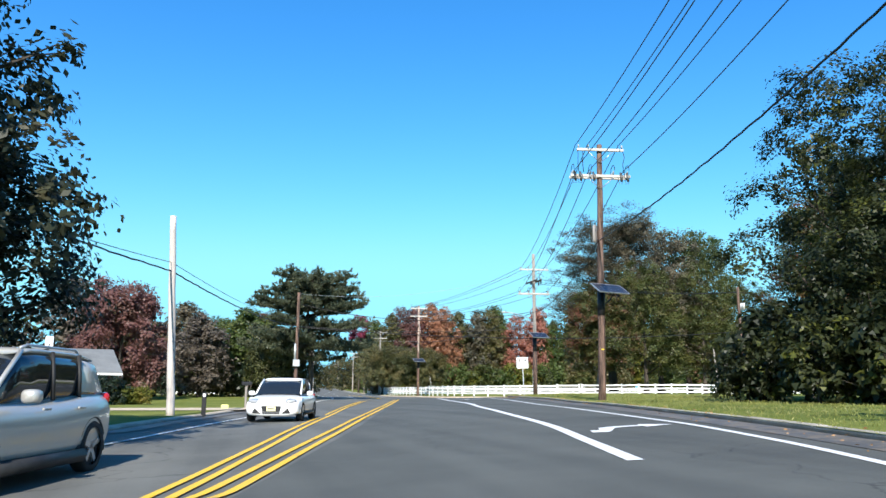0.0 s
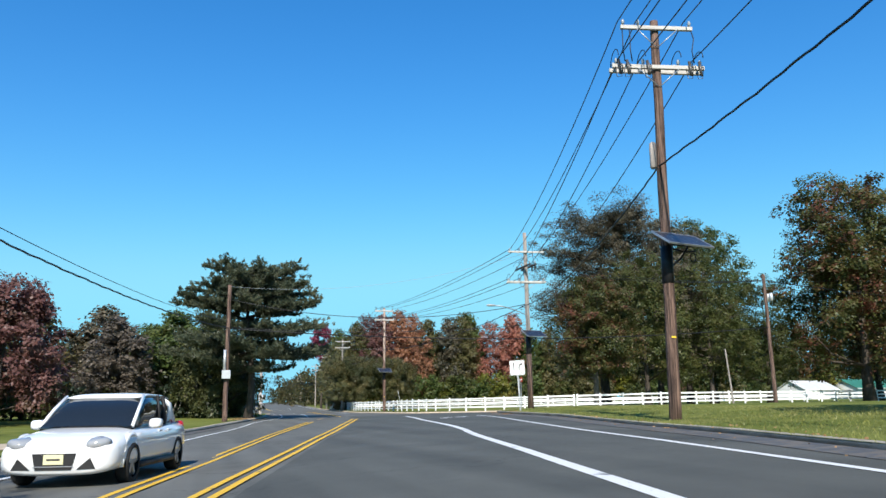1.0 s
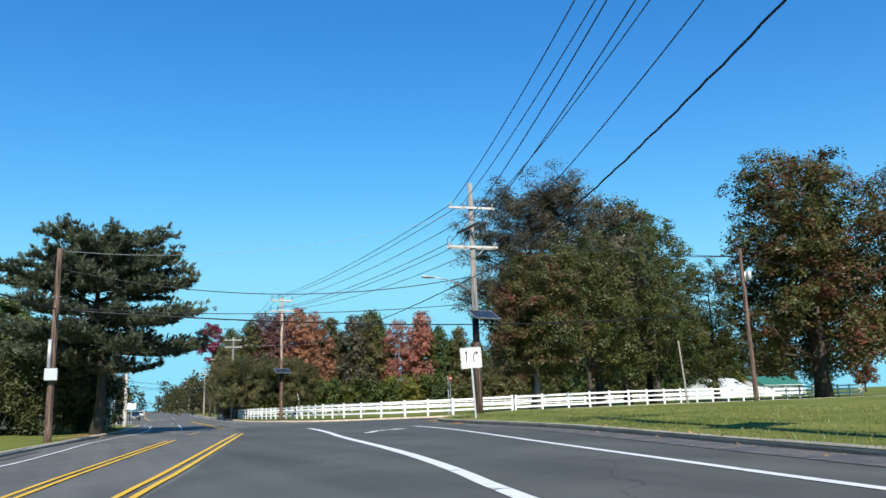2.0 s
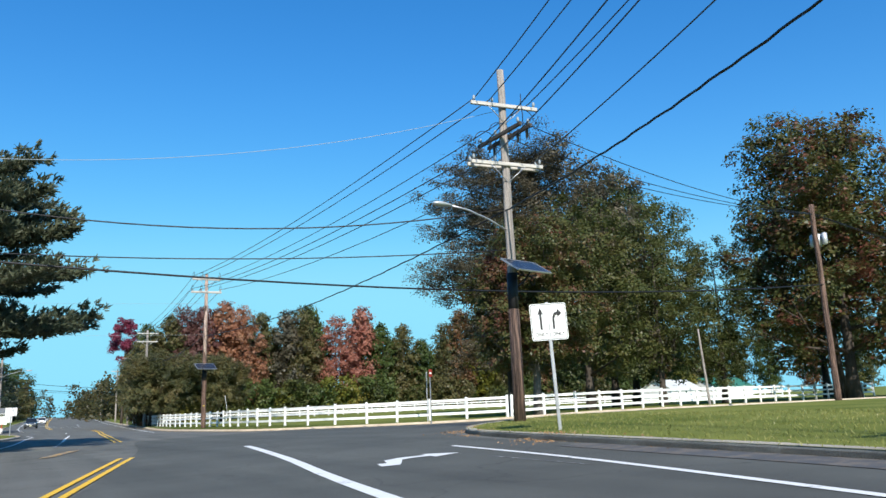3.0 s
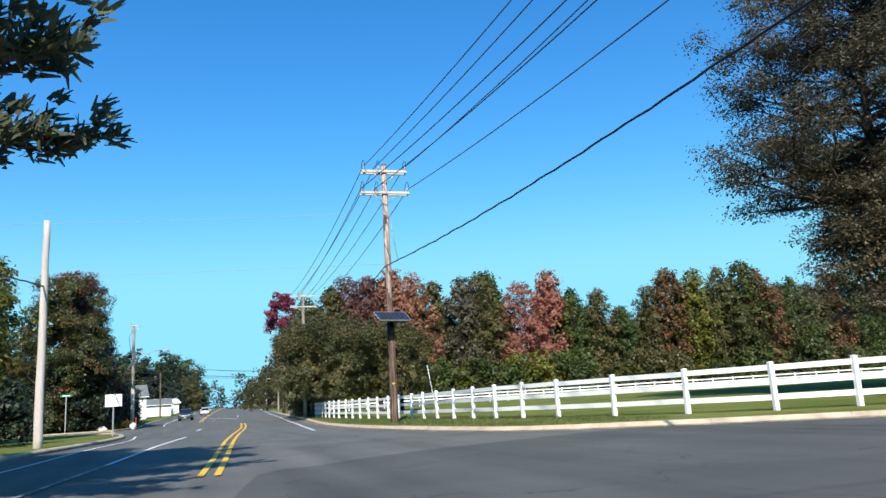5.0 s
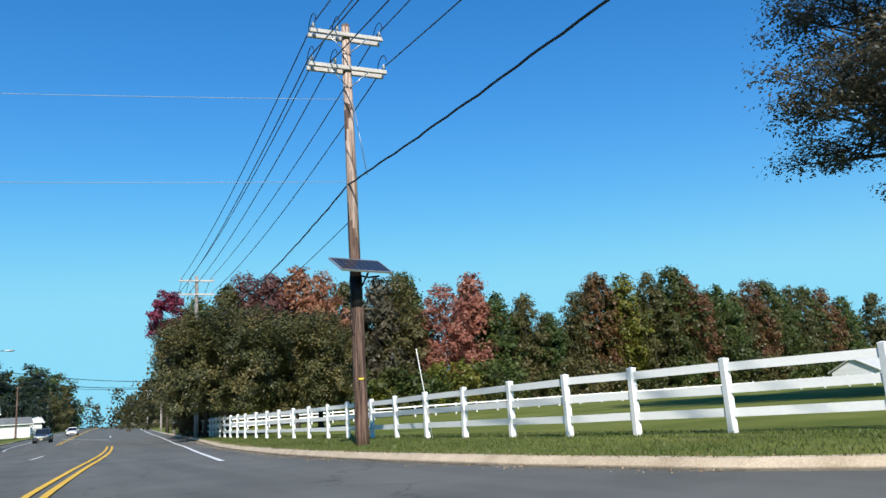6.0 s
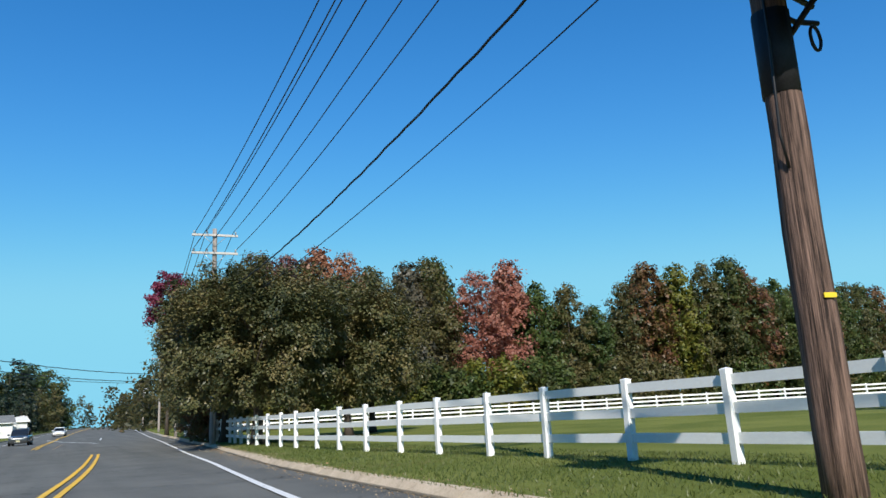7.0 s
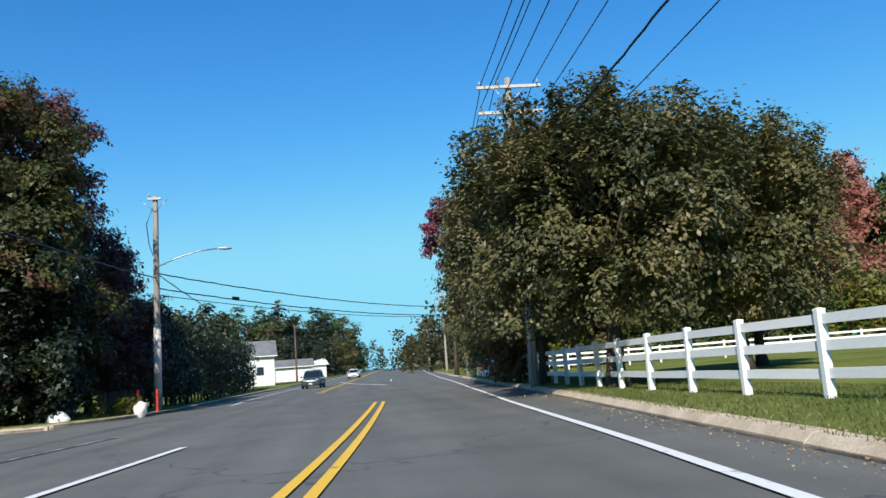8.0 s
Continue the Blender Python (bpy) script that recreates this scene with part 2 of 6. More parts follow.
L_ORANGE = leaf_material("orange_leaves", [(0.15, 0.07, 0.038), (0.29, 0.125, 0.07), (0.36, 0.18, 0.10), (0.22, 0.15, 0.065)])
L_MAROON = leaf_material("maroon_leaves", [(0.07, 0.034, 0.031), (0.14, 0.062, 0.056), (0.20, 0.098, 0.086), (0.145, 0.10, 0.068)])
L_MAGENTA = leaf_material("magenta_leaves", [(0.14, 0.02, 0.045), (0.25, 0.045, 0.085), (0.32, 0.08, 0.12)])
L_BROWN = leaf_material("brown_leaves", [(0.04, 0.05, 0.02), (0.085, 0.092, 0.032), (0.145, 0.118, 0.046), (0.10, 0.12, 0.04)])
L_PEAR = leaf_material("pear_leaves", [(0.02, 0.028, 0.015), (0.052, 0.064, 0.027), (0.105, 0.108, 0.04), (0.2, 0.16, 0.066), (0.1, 0.115, 0.042)], 0.3)
# grey-green leaves with the crown's shade put into their near-black colours
L_SHADE = leaf_material("shaded_grey_green_leaves", [(0.012, 0.017, 0.011), (0.028, 0.036, 0.02), (0.055, 0.06, 0.032), (0.14, 0.12, 0.07)])
L_PINE = leaf_material("pine_needles", [(0.03, 0.045, 0.03), (0.073, 0.091, 0.055), (0.125, 0.138, 0.082), (0.175, 0.16, 0.094)], 0.36)
L_YEW = leaf_material("yellowish_evergreen", [(0.024, 0.034, 0.018), (0.06, 0.074, 0.03), (0.12, 0.125, 0.045), (0.19, 0.165, 0.06)], 0.35)
L_DARK = leaf_material("conifer_needles", [(0.008, 0.016, 0.010), (0.018, 0.03, 0.015), (0.032, 0.045, 0.02)], 0.15)
L_REDOAK = leaf_material("red_oak_leaves", [(0.02, 0.027, 0.012), (0.045, 0.06, 0.021), (0.10, 0.11, 0.032), (0.14, 0.06, 0.034), (0.21, 0.062, 0.044)])


# ---- mesh helpers ----
def mesh_from(name, verts, faces, smooth=False):
    me = bpy.data.meshes.new(name)
    me.from_pydata([tuple(v) for v in verts], [], [tuple(f) for f in faces])
    if smooth:
        me.polygons.foreach_set("use_smooth", [True] * len(me.polygons))
    me.update()
    return me


def quads_mesh(name, corners):
    """corners: array (n, 3 or 4, 3), one loose face each."""
    n = len(corners)
    me = bpy.data.meshes.new(name)
    k = corners.shape[1]
    me.vertices.add(k * n), me.loops.add(k * n), me.polygons.add(n)
    me.vertices.foreach_set("co", np.ascontiguousarray(corners, dtype=np.float32).ravel())
    me.loops.foreach_set("vertex_index", np.arange(k * n, dtype=np.int32))
    me.polygons.foreach_set("loop_start", np.arange(0, k * n, k, dtype=np.int32))
    me.update(calc_edges=True)
    return me


def bm_mesh(name, bm, smooth=False):
    me = bpy.data.meshes.new(name)
    bmesh.ops.recalc_face_normals(bm, faces=bm.faces)
    bm.to_mesh(me)
    bm.free()
    if smooth:
        me.polygons.foreach_set("use_smooth", [True] * len(me.polygons))
    return me


def part(name, me, material, parent=None, label="", m=None):
    """One mesh object, under a thing or a part of it."""
    ob = new(name, me)
    if material and not me.materials:
        me.materials.append(material)
    if parent:
        ob.parent = parent
    if m is not None:
        ob.matrix_basis = m
    return tagged(ob, label) if label else ob


def thing(name, label, category, m=None, group="", kind=""):
    ob = new(name)
    ob.empty_display_size = 0.2
    if m is not None:
        ob.matrix_basis = m
    return tagged(ob, label, category, group, kind)


def box_bm(bm, size, m=Matrix(), bevel=0.0):
    made = bmesh.ops.create_cube(bm, size=1.0, matrix=m @ Matrix.Diagonal((*size, 1)))["verts"]
    if bevel:
        edges = list({e for v in made for e in v.link_edges})
        bmesh.ops.bevel(bm, geom=edges, offset=bevel, segments=1, affect="EDGES")


def box(name, size, m=Matrix(), bevel=0.0):
    bm = bmesh.new()
    box_bm(bm, size, m, bevel)
    return bm_mesh(name, bm)


def tube(points, radii, sides=8, cap=True):
    """verts, faces of a tapered tube along points."""
    pts = [Vector(p) for p in points]
    verts, faces = [], []
    for i, p in enumerate(pts):
        d = (pts[min(i + 1, len(pts) - 1)] - pts[max(i - 1, 0)]).normalized()
        a = d.orthogonal().normalized() if abs(d.z) > 0.95 else d.cross(Vector((0, 0, 1))).normalized()
        if abs(d.z) > 0.95:
            a = (Vector((1, 0, 0)) - d * d.x).normalized()
        b = d.cross(a)
        r = radii[i] if hasattr(radii, "__len__") else radii
        for k in range(sides):
            w = 2 * math.pi * k / sides
            verts.append(p + (a * math.cos(w) + b * math.sin(w)) * r)
    for i in range(len(pts) - 1):
        for k in range(sides):
            j = (k + 1) % sides
            faces.append((i * sides + k, i * sides + j, (i + 1) * sides + j, (i + 1) * sides + k))
    if cap:
        faces.append(tuple(range(sides))[::-1])
        faces.append(tuple((len(pts) - 1) * sides + k for k in range(sides)))
    return verts, faces


def tube_mesh(name, points, radii, sides=8, smooth=True):
    return mesh_from(name, *tube(points, radii, sides), smooth)


def joined(name, pieces, smooth=True):
    verts, faces = [], []
    for v, f in pieces:
        n = len(verts)
        verts += v
        faces += [tuple(k + n for k in q) for q in f]
    return mesh_from(name, verts, faces, smooth)


def curve_points(pts, step=1.0):
    """A smooth curve through plan points, at even steps."""
    p = [np.array(q, float) for q in pts]
    p = [2 * p[0] - p[1]] + p + [2 * p[-1] - p[-2]]
    out = []
    for i in range(1, len(p) - 2):
        a, b, c, d = p[i - 1:i + 3]
        n = max(2, int(np.linalg.norm(c - b) / step))
        for k in range(n):
            s = k / n
            out.append(0.5 * (2 * b + (c - a) * s + (2 * a - 5 * b + 4 * c - d) * s * s + (3 * b - a - 3 * c + d) * s ** 3))
    out.append(p[-2])
    return [(float(q[0]), float(q[1])) for q in out]


def beside(pts, d):
    """A plan polyline moved d metres to its right."""
    out = []
    for i, p in enumerate(pts):
        a, b = pts[max(i - 1, 0)], pts[min(i + 1, len(pts) - 1)]
        w = Vector((b[0] - a[0], b[1] - a[1])).normalized()
        out.append((p[0] + w.y * d, p[1] - w.x * d))
    return out


# ---- the lie of the land ----
TRACK_Y = [-60, -1, 12, 27, 45, 59, 77, 95, 110, 200]
TRACK_X = [-14, 0.56, 3.85, 7.28, 11.42, 13.82, 16.1, 17.6, 18.7, 25.9]
RISE_Y, RISE = [-60, 0, 12, 24, 45, 60, 77, 95, 110, 150, 190, 230, 280, 400, 900], [-0.45, -0.22, -0.08, 0.02, 0.07, 0.07, -0.1, -0.03, -0.1, -0.09, 0.12, 0.55, 1.25, 2.6, 3.0]
BANK_Y, BANK = [-60, 12, 30, 58, 75, 95, 400], [0.05, 0.05, 0.035, 0.034, 0.014, 0.006, 0.005]
DROP_Y, DROP = [-60, 30, 45, 62, 78, 400], [0.07, 0.07, 0.05, 0.02, 0, 0]


def road_z(x, y):
    u = x - np.interp(y, TRACK_Y, TRACK_X)
    z = np.interp(y, RISE_Y, RISE)
    return float(z + min(np.interp(y, BANK_Y, BANK) * u, 0.42) if u > 0 else z + max(np.interp(y, DROP_Y, DROP) * u, -0.3))


def kerb_height(x, y):
    """The step up from the gutter: low at first, full at the junction and beyond."""
    return float(np.interp(y, [-60, 34, 48, 400], [0.09, 0.09, 0.125, 0.14]))


def land_z(x, y):
    return road_z(x, y) + kerb_height(x, y)


RIGHT = curve_points([(-8.5, -60), (4.3, -9), (9.3, 10), (10.8, 15.5), (15.0, 30.9), (15.9, 34.2), (17.8, 41.3), (19.0, 48), (20.0, 53.4), (20.75, 56.0), (22.0, 57.9), (24.2, 59.4), (28, 60.9), (33, 62.1), (40, 63.0), (100, 66)])
CORNER = curve_points([(100, 73), (60, 71.8), (42, 71.6), (36, 72.9), (31.5, 77.2), (27.3, 81.6), (23.95, 85.8), (22.95, 88.9), (22.42, 91.8), (21.98, 96), (21.9, 100), (22.02, 103.8), (22.35, 109.5), (22.7, 115), (23.25, 120.8), (24.1, 129), (25.3, 141.7), (27.4, 170), (32, 240), (42, 400), (58, 700)])
LEFT_FAR = curve_points([(40, 700), (24, 400), (14.5, 260), (11, 200), (10.2, 170), (10.4, 152), (10.4, 146), (9.6, 141), (7.2, 137.6), (3, 136.4), (-60, 136)])
LEFT = curve_points([(-60, 127), (4, 126), (8.2, 124.2), (10.6, 119.5), (11.4, 112), (11.0, 104), (10.0, 94.6), (8.8, 83), (7.5, 75), (5.6, 63), (3.6, 54), (0.6, 38), (-1.1, 29.5), (-3.3, 18.7), (-4.6, 13), (-22, -60)])
OUTLINE = np.array(RIGHT + CORNER + LEFT_FAR + LEFT)


def inside(x, y, poly):
    p = np.asarray(poly)
    q = np.roll(p, 1, axis=0)
    cross = (p[:, 1] > y) != (q[:, 1] > y)
    p, q = p[cross], q[cross]
    return bool(np.count_nonzero(x < (q[:, 0] - p[:, 0]) * (y - p[:, 1]) / (q[:, 1] - p[:, 1]) + p[:, 0]) % 2)


def sheet(name, loops, keep, grid, height, margin=0.35):
    """A triangulated sheet that follows the given closed plan loops exactly."""
    from mathutils.geometry import delaunay_2d_cdt
    pts, edges = [], []
    for loop in loops:
        n = len(pts)
        pts += [Vector(p) for p in loop]
        edges += [(n + i, n + (i + 1) % len(loop)) for i in range(len(loop))]
    edge_pts = np.array([tuple(p) for p in pts])
    for p in grid:
        if np.min(np.abs(edge_pts - np.array(p)).sum(axis=1)) > margin:
            pts.append(Vector(p))
    v, _, f, *_ = delaunay_2d_cdt(pts, edges, [], 0, 1e-4)
    faces = []
    for q in f:
        cx, cy = sum(v[i].x for i in q) / len(q), sum(v[i].y for i in q) / len(q)
        if keep(cx, cy):
            a, b, c = v[q[0]], v[q[1]], v[q[2]]
            faces.append(q if (b - a).cross(c - a) > 0 else q[::-1])
    return mesh_from(name, [(p.x, p.y, height(p.x, p.y)) for p in v], faces, True)


rings = [(x, y) for x in np.arange(-70, 131, 4.0) for y in np.arange(-60, 241, 4.0)]
rings += [(x, y) for x in np.arange(-600, 701, 50.0) for y in np.arange(-400, 901, 50.0) if not (-75 < x < 135 and -65 < y < 245)]
FAR = 2800
fine_grid = [(x, y) for x in np.arange(-24, 62, 1.5) for y in np.arange(-59, 240, 1.5)]
border = [(-FAR, -FAR), (FAR, -FAR), (FAR, FAR), (-FAR, FAR)]


def ground_z(x, y):
    swell = 0.0
    if y > 150 or abs(x) > 60:
        swell = 0.25 * noise.noise((x * 0.02, y * 0.02, 3.0))
    return land_z(x, y) + 0.03 * noise.noise((x * 0.3, y * 0.3, 0.0)) + swell


ground = part("ground", sheet("ground", [OUTLINE, border], lambda x, y: not inside(x, y, OUTLINE), rings, lambda x, y: land_z(x, y) if abs(x) < 60 and y < 150 else ground_z(x, y)), GRASS)
tagged(ground, "mown autumn lawn and verges, green with straw patches", "ground", kind="structure")
road = part("road", sheet("road", [OUTLINE], lambda x, y: inside(x, y, OUTLINE), [p for p in fine_grid if inside(*p, OUTLINE)], road_z), OLD_ASPHALT)
tagged(road, "older grey asphalt road with cracks and worn streaks", "road", kind="structure")
fresh_left = [(-13.5, -60), (-1.2, -1), (1.3, 10), (3.65, 19.3), (7.5, 36.1), (8.75, 41), (12.9, 60), (14.4, 69), (15.1, 74.6), (15.95, 80), (17, 80.7), (18.5, 81.7), (20.8, 82.5), (24.6, 83.2)]
fresh_right = [p for p in beside(RIGHT, -0.3) if p[0] < 60 and p[1] > -59]
fresh_far = [p for p in beside(CORNER, -0.3) if p[0] < 60 and p[1] < 83.2]
FRESH = fresh_right + fresh_far + curve_points(fresh_left, 2.0)[::-1]
FRESH = np.array(FRESH)
fresh = part("asphalt_overlay", sheet("asphalt_overlay", [FRESH], lambda x, y: inside(x, y, FRESH), [p for p in fine_grid if inside(*p, FRESH)], lambda x, y: road_z(x, y) + 0.012), NEW_ASPHALT)
tagged(fresh, "newer dark smooth asphalt through the junction", "road", kind="structure")


def strip_mesh(name, plan, width, lift=0.02, step=1.0):
    c = curve_points(plan, step)
    a, b = beside(c, -width / 2), beside(c, width / 2)
    n = len(c)
    verts = [(x, y, road_z(x, y) + lift) for x, y in a] + [(x, y, road_z(x, y) + lift) for x, y in b]
    return mesh_from(name, verts, [(i, n + i, n + i + 1, i + 1) for i in range(n - 1)])


def line(plan, width, material, label):
    ob = part("road_marking", strip_mesh("road_marking", plan, width), material)
    return tagged(ob, label, "road marking", kind="structure")


def double(plan, gap=0.29, width=0.125, material=None):
    for d in (-gap / 2, gap / 2):
        line(beside(plan, d), width, material or YELLOW_PAINT, "double yellow centre line on the asphalt")


double([(-14.2, -60), (-2.05, -1.5), (-0.15, 7.8), (0.42, 10.8), (1.17, 15), (2.3, 21.4), (5.6, 38.9), (6.85, 45), (9.75, 58)])
double([(-13.7, -60), (-1.8, -1.5), (0.5, 8.0), (1.03, 10.2), (1.67, 12.9), (3.42, 20.2), (7.2, 36.3), (8.35, 41), (12.9, 60.5)])
line([(5.0, 7.2), (5.9, 10.6), (7.05, 15), (8.75, 23), (10.5, 31), (11.4, 34.6), (12.4, 39.4), (13.95, 48.3), (15.0, 53.6), (16.35, 61.5)], 0.2, WHITE_PAINT, "wide white lane line on the asphalt")
line([(-9.3, -60), (2.4, -9), (7.75, 8.4), (9.6, 15.6), (11.95, 25.8), (13.7, 33), (14.75, 37.3), (17.0, 46.4), (18.05, 52.2)], 0.13, WHITE_PAINT, "white edge line on the asphalt")
line([(-19.5, -60), (-3.2, 11), (-2.25, 15), (-1.3, 19.3), (0.8, 29), (2.3, 36.3), (4.5, 49), (5.7, 55.4), (7.8, 68), (9.7, 78), (10.8, 87), (11.6, 98), (12.2, 106), (12.0, 114)], 0.13, WHITE_PAINT, "white edge line on the asphalt")
double([(15.15, 80.5), (15.5, 85), (16.15, 94), (16.97, 104.3), (17.6, 111.3), (18.12, 117), (18.58, 123), (18.97, 129), (19.32, 135), (19.5, 138.5)])
line([(12.15, 77.8), (13.0, 86)], 0.13, WORN_WHITE, "faded white lane line on the asphalt")
line([(13.0, 86), (14.75, 105.7)], 0.14, WHITE_PAINT, "white lane line on the asphalt")
line([(15.35, 118.6), (15.75, 124)], 0.14, WHITE_PAINT, "white lane dash on the asphalt")
line([(12.6, 122.5), (13.2, 129)], 0.1, WORN_WHITE, "faded white line on the asphalt")
line([(20.2, 101), (21.45, 115), (21.9, 120), (22.75, 131), (23.9, 144), (26.1, 172), (30.6, 240), (41, 400)], 0.14, WHITE_PAINT, "white edge line on the asphalt")
line([(12.6, 149), (12.4, 160), (12.9, 190), (16, 260), (25.5, 400)], 0.14, WHITE_PAINT, "white edge line on the asphalt")
double([(16.3, 160), (17, 185), (19.6, 240), (29, 400)])
line([(16.8, 206), (18.6, 190), (21.1, 172)], 0.22, WHITE_PAINT, "white stop line on the asphalt")
line([(17.6, 158.8), (18.4, 176)], 0.12, WORN_YELLOW, "worn yellow line remains on the asphalt")
line([(22.2, 190), (23.0, 204)], 0.14, WHITE_PAINT, "white lane dash on the asphalt")
line([(11.2, 65.6), (12.5, 71.6)], 0.35, WORN_YELLOW, "worn yellow line remains on the asphalt")
SHOULDER = paint_material("sandy_shoulder", (0.15, 0.125, 0.095), (0.085, 0.08, 0.072), 0.47)
for plan, d in (([p for p in LEFT if -8 < p[1] < 58 and p[0] < 6][::-1], 0.5), ([p for p in RIGHT if -5 < p[1] < 50], -0.38)):
    edge = beside(plan, d)
    line(edge[::3] + [edge[-1]], 0.62, SHOULDER, "dusty worn asphalt shoulder with sand along the kerb")
line([(16.6, 46.2), (16.9, 49)], 0.02, WORN_WHITE, "thin scratch on the asphalt")


def turn_arrow(x, y, yaw, size=0.74):
    """A right-turn arrow, painted: a bent shaft and a head."""
    shaft = [(-0.95, -0.6), (-0.72, -0.6), (-0.6, 0.2), (-0.15, 0.62), (0.55, 0.72), (0.55, 1.12), (1.35, 0.5), (0.55, -0.1), (0.55, 0.32), (0.1, 0.25), (-0.22, 0.0), (-0.38, -0.6), (-0.6, -1.3), (-1.0, -1.3)]
    w = radians(yaw)
    pts = [(x + size * (a * math.cos(w) - b * math.sin(w)), y + size * (a * math.sin(w) + b * math.cos(w))) for a, b in shaft]
    from mathutils.geometry import delaunay_2d_cdt
    n = len(pts)
    v, _, f, *_ = delaunay_2d_cdt([Vector(p) for p in pts], [(i, (i + 1) % n) for i in range(n)], [], 1, 1e-4)
    me = mesh_from("turn_arrow", [(p.x, p.y, road_z(p.x, p.y) + 0.021) for p in v], [q[::-1] if (v[q[1]] - v[q[0]]).cross(v[q[2]] - v[q[0]]) < 0 else q for q in f])
    return tagged(part("turn_arrow", me, WHITE_PAINT), "white right-turn arrow painted on the asphalt", "road marking", kind="structure")


turn_arrow(7.5, 12.2, -16)
turn_arrow(16.05, 50.2, -12)


def kerb_run(plan, width=0.2):
    """Kerb stones along a plan line: face on the road side, a joint every 3 metres."""
    out = beside(plan, width)
    bm_v, bm_f = [], []
    n = len(plan)
    for i in range(n):
        (x, y), (ox, oy) = plan[i], out[i]
        z, zo = road_z(x, y), road_z(x, y) + kerb_height(x, y) + 0.012
        c = 0.035 if width < 0.3 else 0.1
        ix, iy = x + (ox - x) * c / width, y + (oy - y) * c / width
        bm_v += [(x, y, z - 0.08), (x, y, zo - c * 0.9), (ix, iy, zo), (ox, oy, zo), (ox, oy, z - 0.08)]
    for i in range(n - 1):
        for k in range(4):
            bm_f.append((5 * i + k, 5 * i + 5 + k, 5 * i + 6 + k, 5 * i + 1 + k))
    return bm_v, bm_f


def kerb(plan, material, label, width=0.2, stone=3.05):
    """The bedding strip as the kerb, and its cast stones with open joints as pieces."""
    c = curve_points([tuple(p) for p in beside(plan, -0.1)] if width >= 0.3 else plan, 0.5)
    bed = [(x, y, z - 0.02) for x, y, z in kerb_run(c, width * 0.96)[0]]
    root = part("kerb", mesh_from("kerb", bed, kerb_run(c, width * 0.96)[1]), STAINED)
    tagged(root, label, "kerb", kind="structure")
    near = [p for p in c if -5 < p[1] < 190 and p[0] < 75]
    rnd = random.Random(len(c))
    per = int(stone / 0.5)
    for i in range(0, len(near) - 1, per):
        run = [Vector(p) for p in near[i:i + per + 1]]
        if len(run) < 2:
            continue
        run[0] = run[0] + (run[1] - run[0]).normalized() * 0.008
        run[-1] = run[-1] + (run[-2] - run[-1]).normalized() * 0.008
        v, f = kerb_run([tuple(p) for p in run], width)
        n = len(v)
        d = rnd.uniform(-0.006, 0.006)
        v = [(x, y, z + d) for x, y, z in v]
        part("kerb_stone", mesh_from("kerb_stone", v, f + [(0, 1, 2, 3, 4), (n - 1, n - 2, n - 3, n - 4, n - 5)]), material, root)
    return root


kerb([p for p in RIGHT if -30 < p[1]], STAINED, "low stained concrete kerb along the verge")
kerb([p for p in CORNER if p[1] < 300], CONCRETE, "pale concrete kerb round the corner", 0.32)
kerb([p for p in LEFT_FAR if p[1] < 300 and p[0] > -40], CONCRETE, "pale concrete kerb along the verge")
kerb([p for p in LEFT if p[1] > -30 and p[0] > -40], CONCRETE, "low pale concrete kerb along the lawn", 0.3)


# ---- fences ----
POST = box("post", (0.135, 0.135, 1.36), Matrix.Translation((0, 0, 0.61)), 0.012)
POST_CAP = joined("post_cap", [([(-.067, -.067, 0), (.067, -.067, 0), (.067, .067, 0), (-.067, .067, 0), (-.065, -.065, .02), (.065, -.065, .02), (.065, .065, .02), (-.065, .065, .02), (0, 0, .04)],
                                 [(3, 2, 1, 0), (0, 1, 5, 4), (1, 2, 6, 5), (2, 3, 7, 6), (3, 0, 4, 7), (4, 5, 8), (5, 6, 8), (6, 7, 8), (7, 4, 8)])], False)
RAIL = box("rail", (1.0, 0.045, 0.15), Matrix(), 0.0)
for shared in (POST, POST_CAP, RAIL):
    shared.materials.append(VINYL)


def paced(plan, spacing):
    c = curve_points(plan, 0.05)
    spots, run = [c[0]], 0.0
    for a, b in zip(c, c[1:]):
        run += math.dist(a, b)
        if run >= spacing:
            spots.append(b)
            run = 0.0
    return spots


def rail_fence(spots, label, seed=1, rows=(0.36, 0.76, 1.15)):
    rnd = random.Random(seed)
    x0, y0 = spots[0]
    root = thing("rail_fence", label, "fence", pose(x0, y0, land_z(x0, y0)))
    z0 = land_z(x0, y0)
    for i, (x, y) in enumerate(spots):
        m = pose(x - x0, y - y0, land_z(x, y) - z0, rnd.uniform(-1, 1), rnd.uniform(-1, 1), rnd.uniform(-4, 4))
        p = part("post", POST, None, root, m=m)
        part("post_cap", POST_CAP, None, p, m=pose(0, 0, 1.28))
        if i:
            px, py = spots[i - 1]
            a, b = Vector((px - x0, py - y0, land_z(px, py) - z0)), Vector((x - x0, y - y0, land_z(x, y) - z0))
            for h in rows:
                d = b - a
                turn = math.degrees(math.atan2(d.y, d.x))
                lift = math.degrees(math.asin(d.z / d.length))
                part("rail", RAIL, None, root, m=pose(*((a + b) / 2 + Vector((0, 0, h + rnd.uniform(-.01, .01)))), 0, -lift + rnd.uniform(-.4, .4), turn) @ Matrix.Diagonal((d.length - 0.02, 1, 1, 1)))
    return root


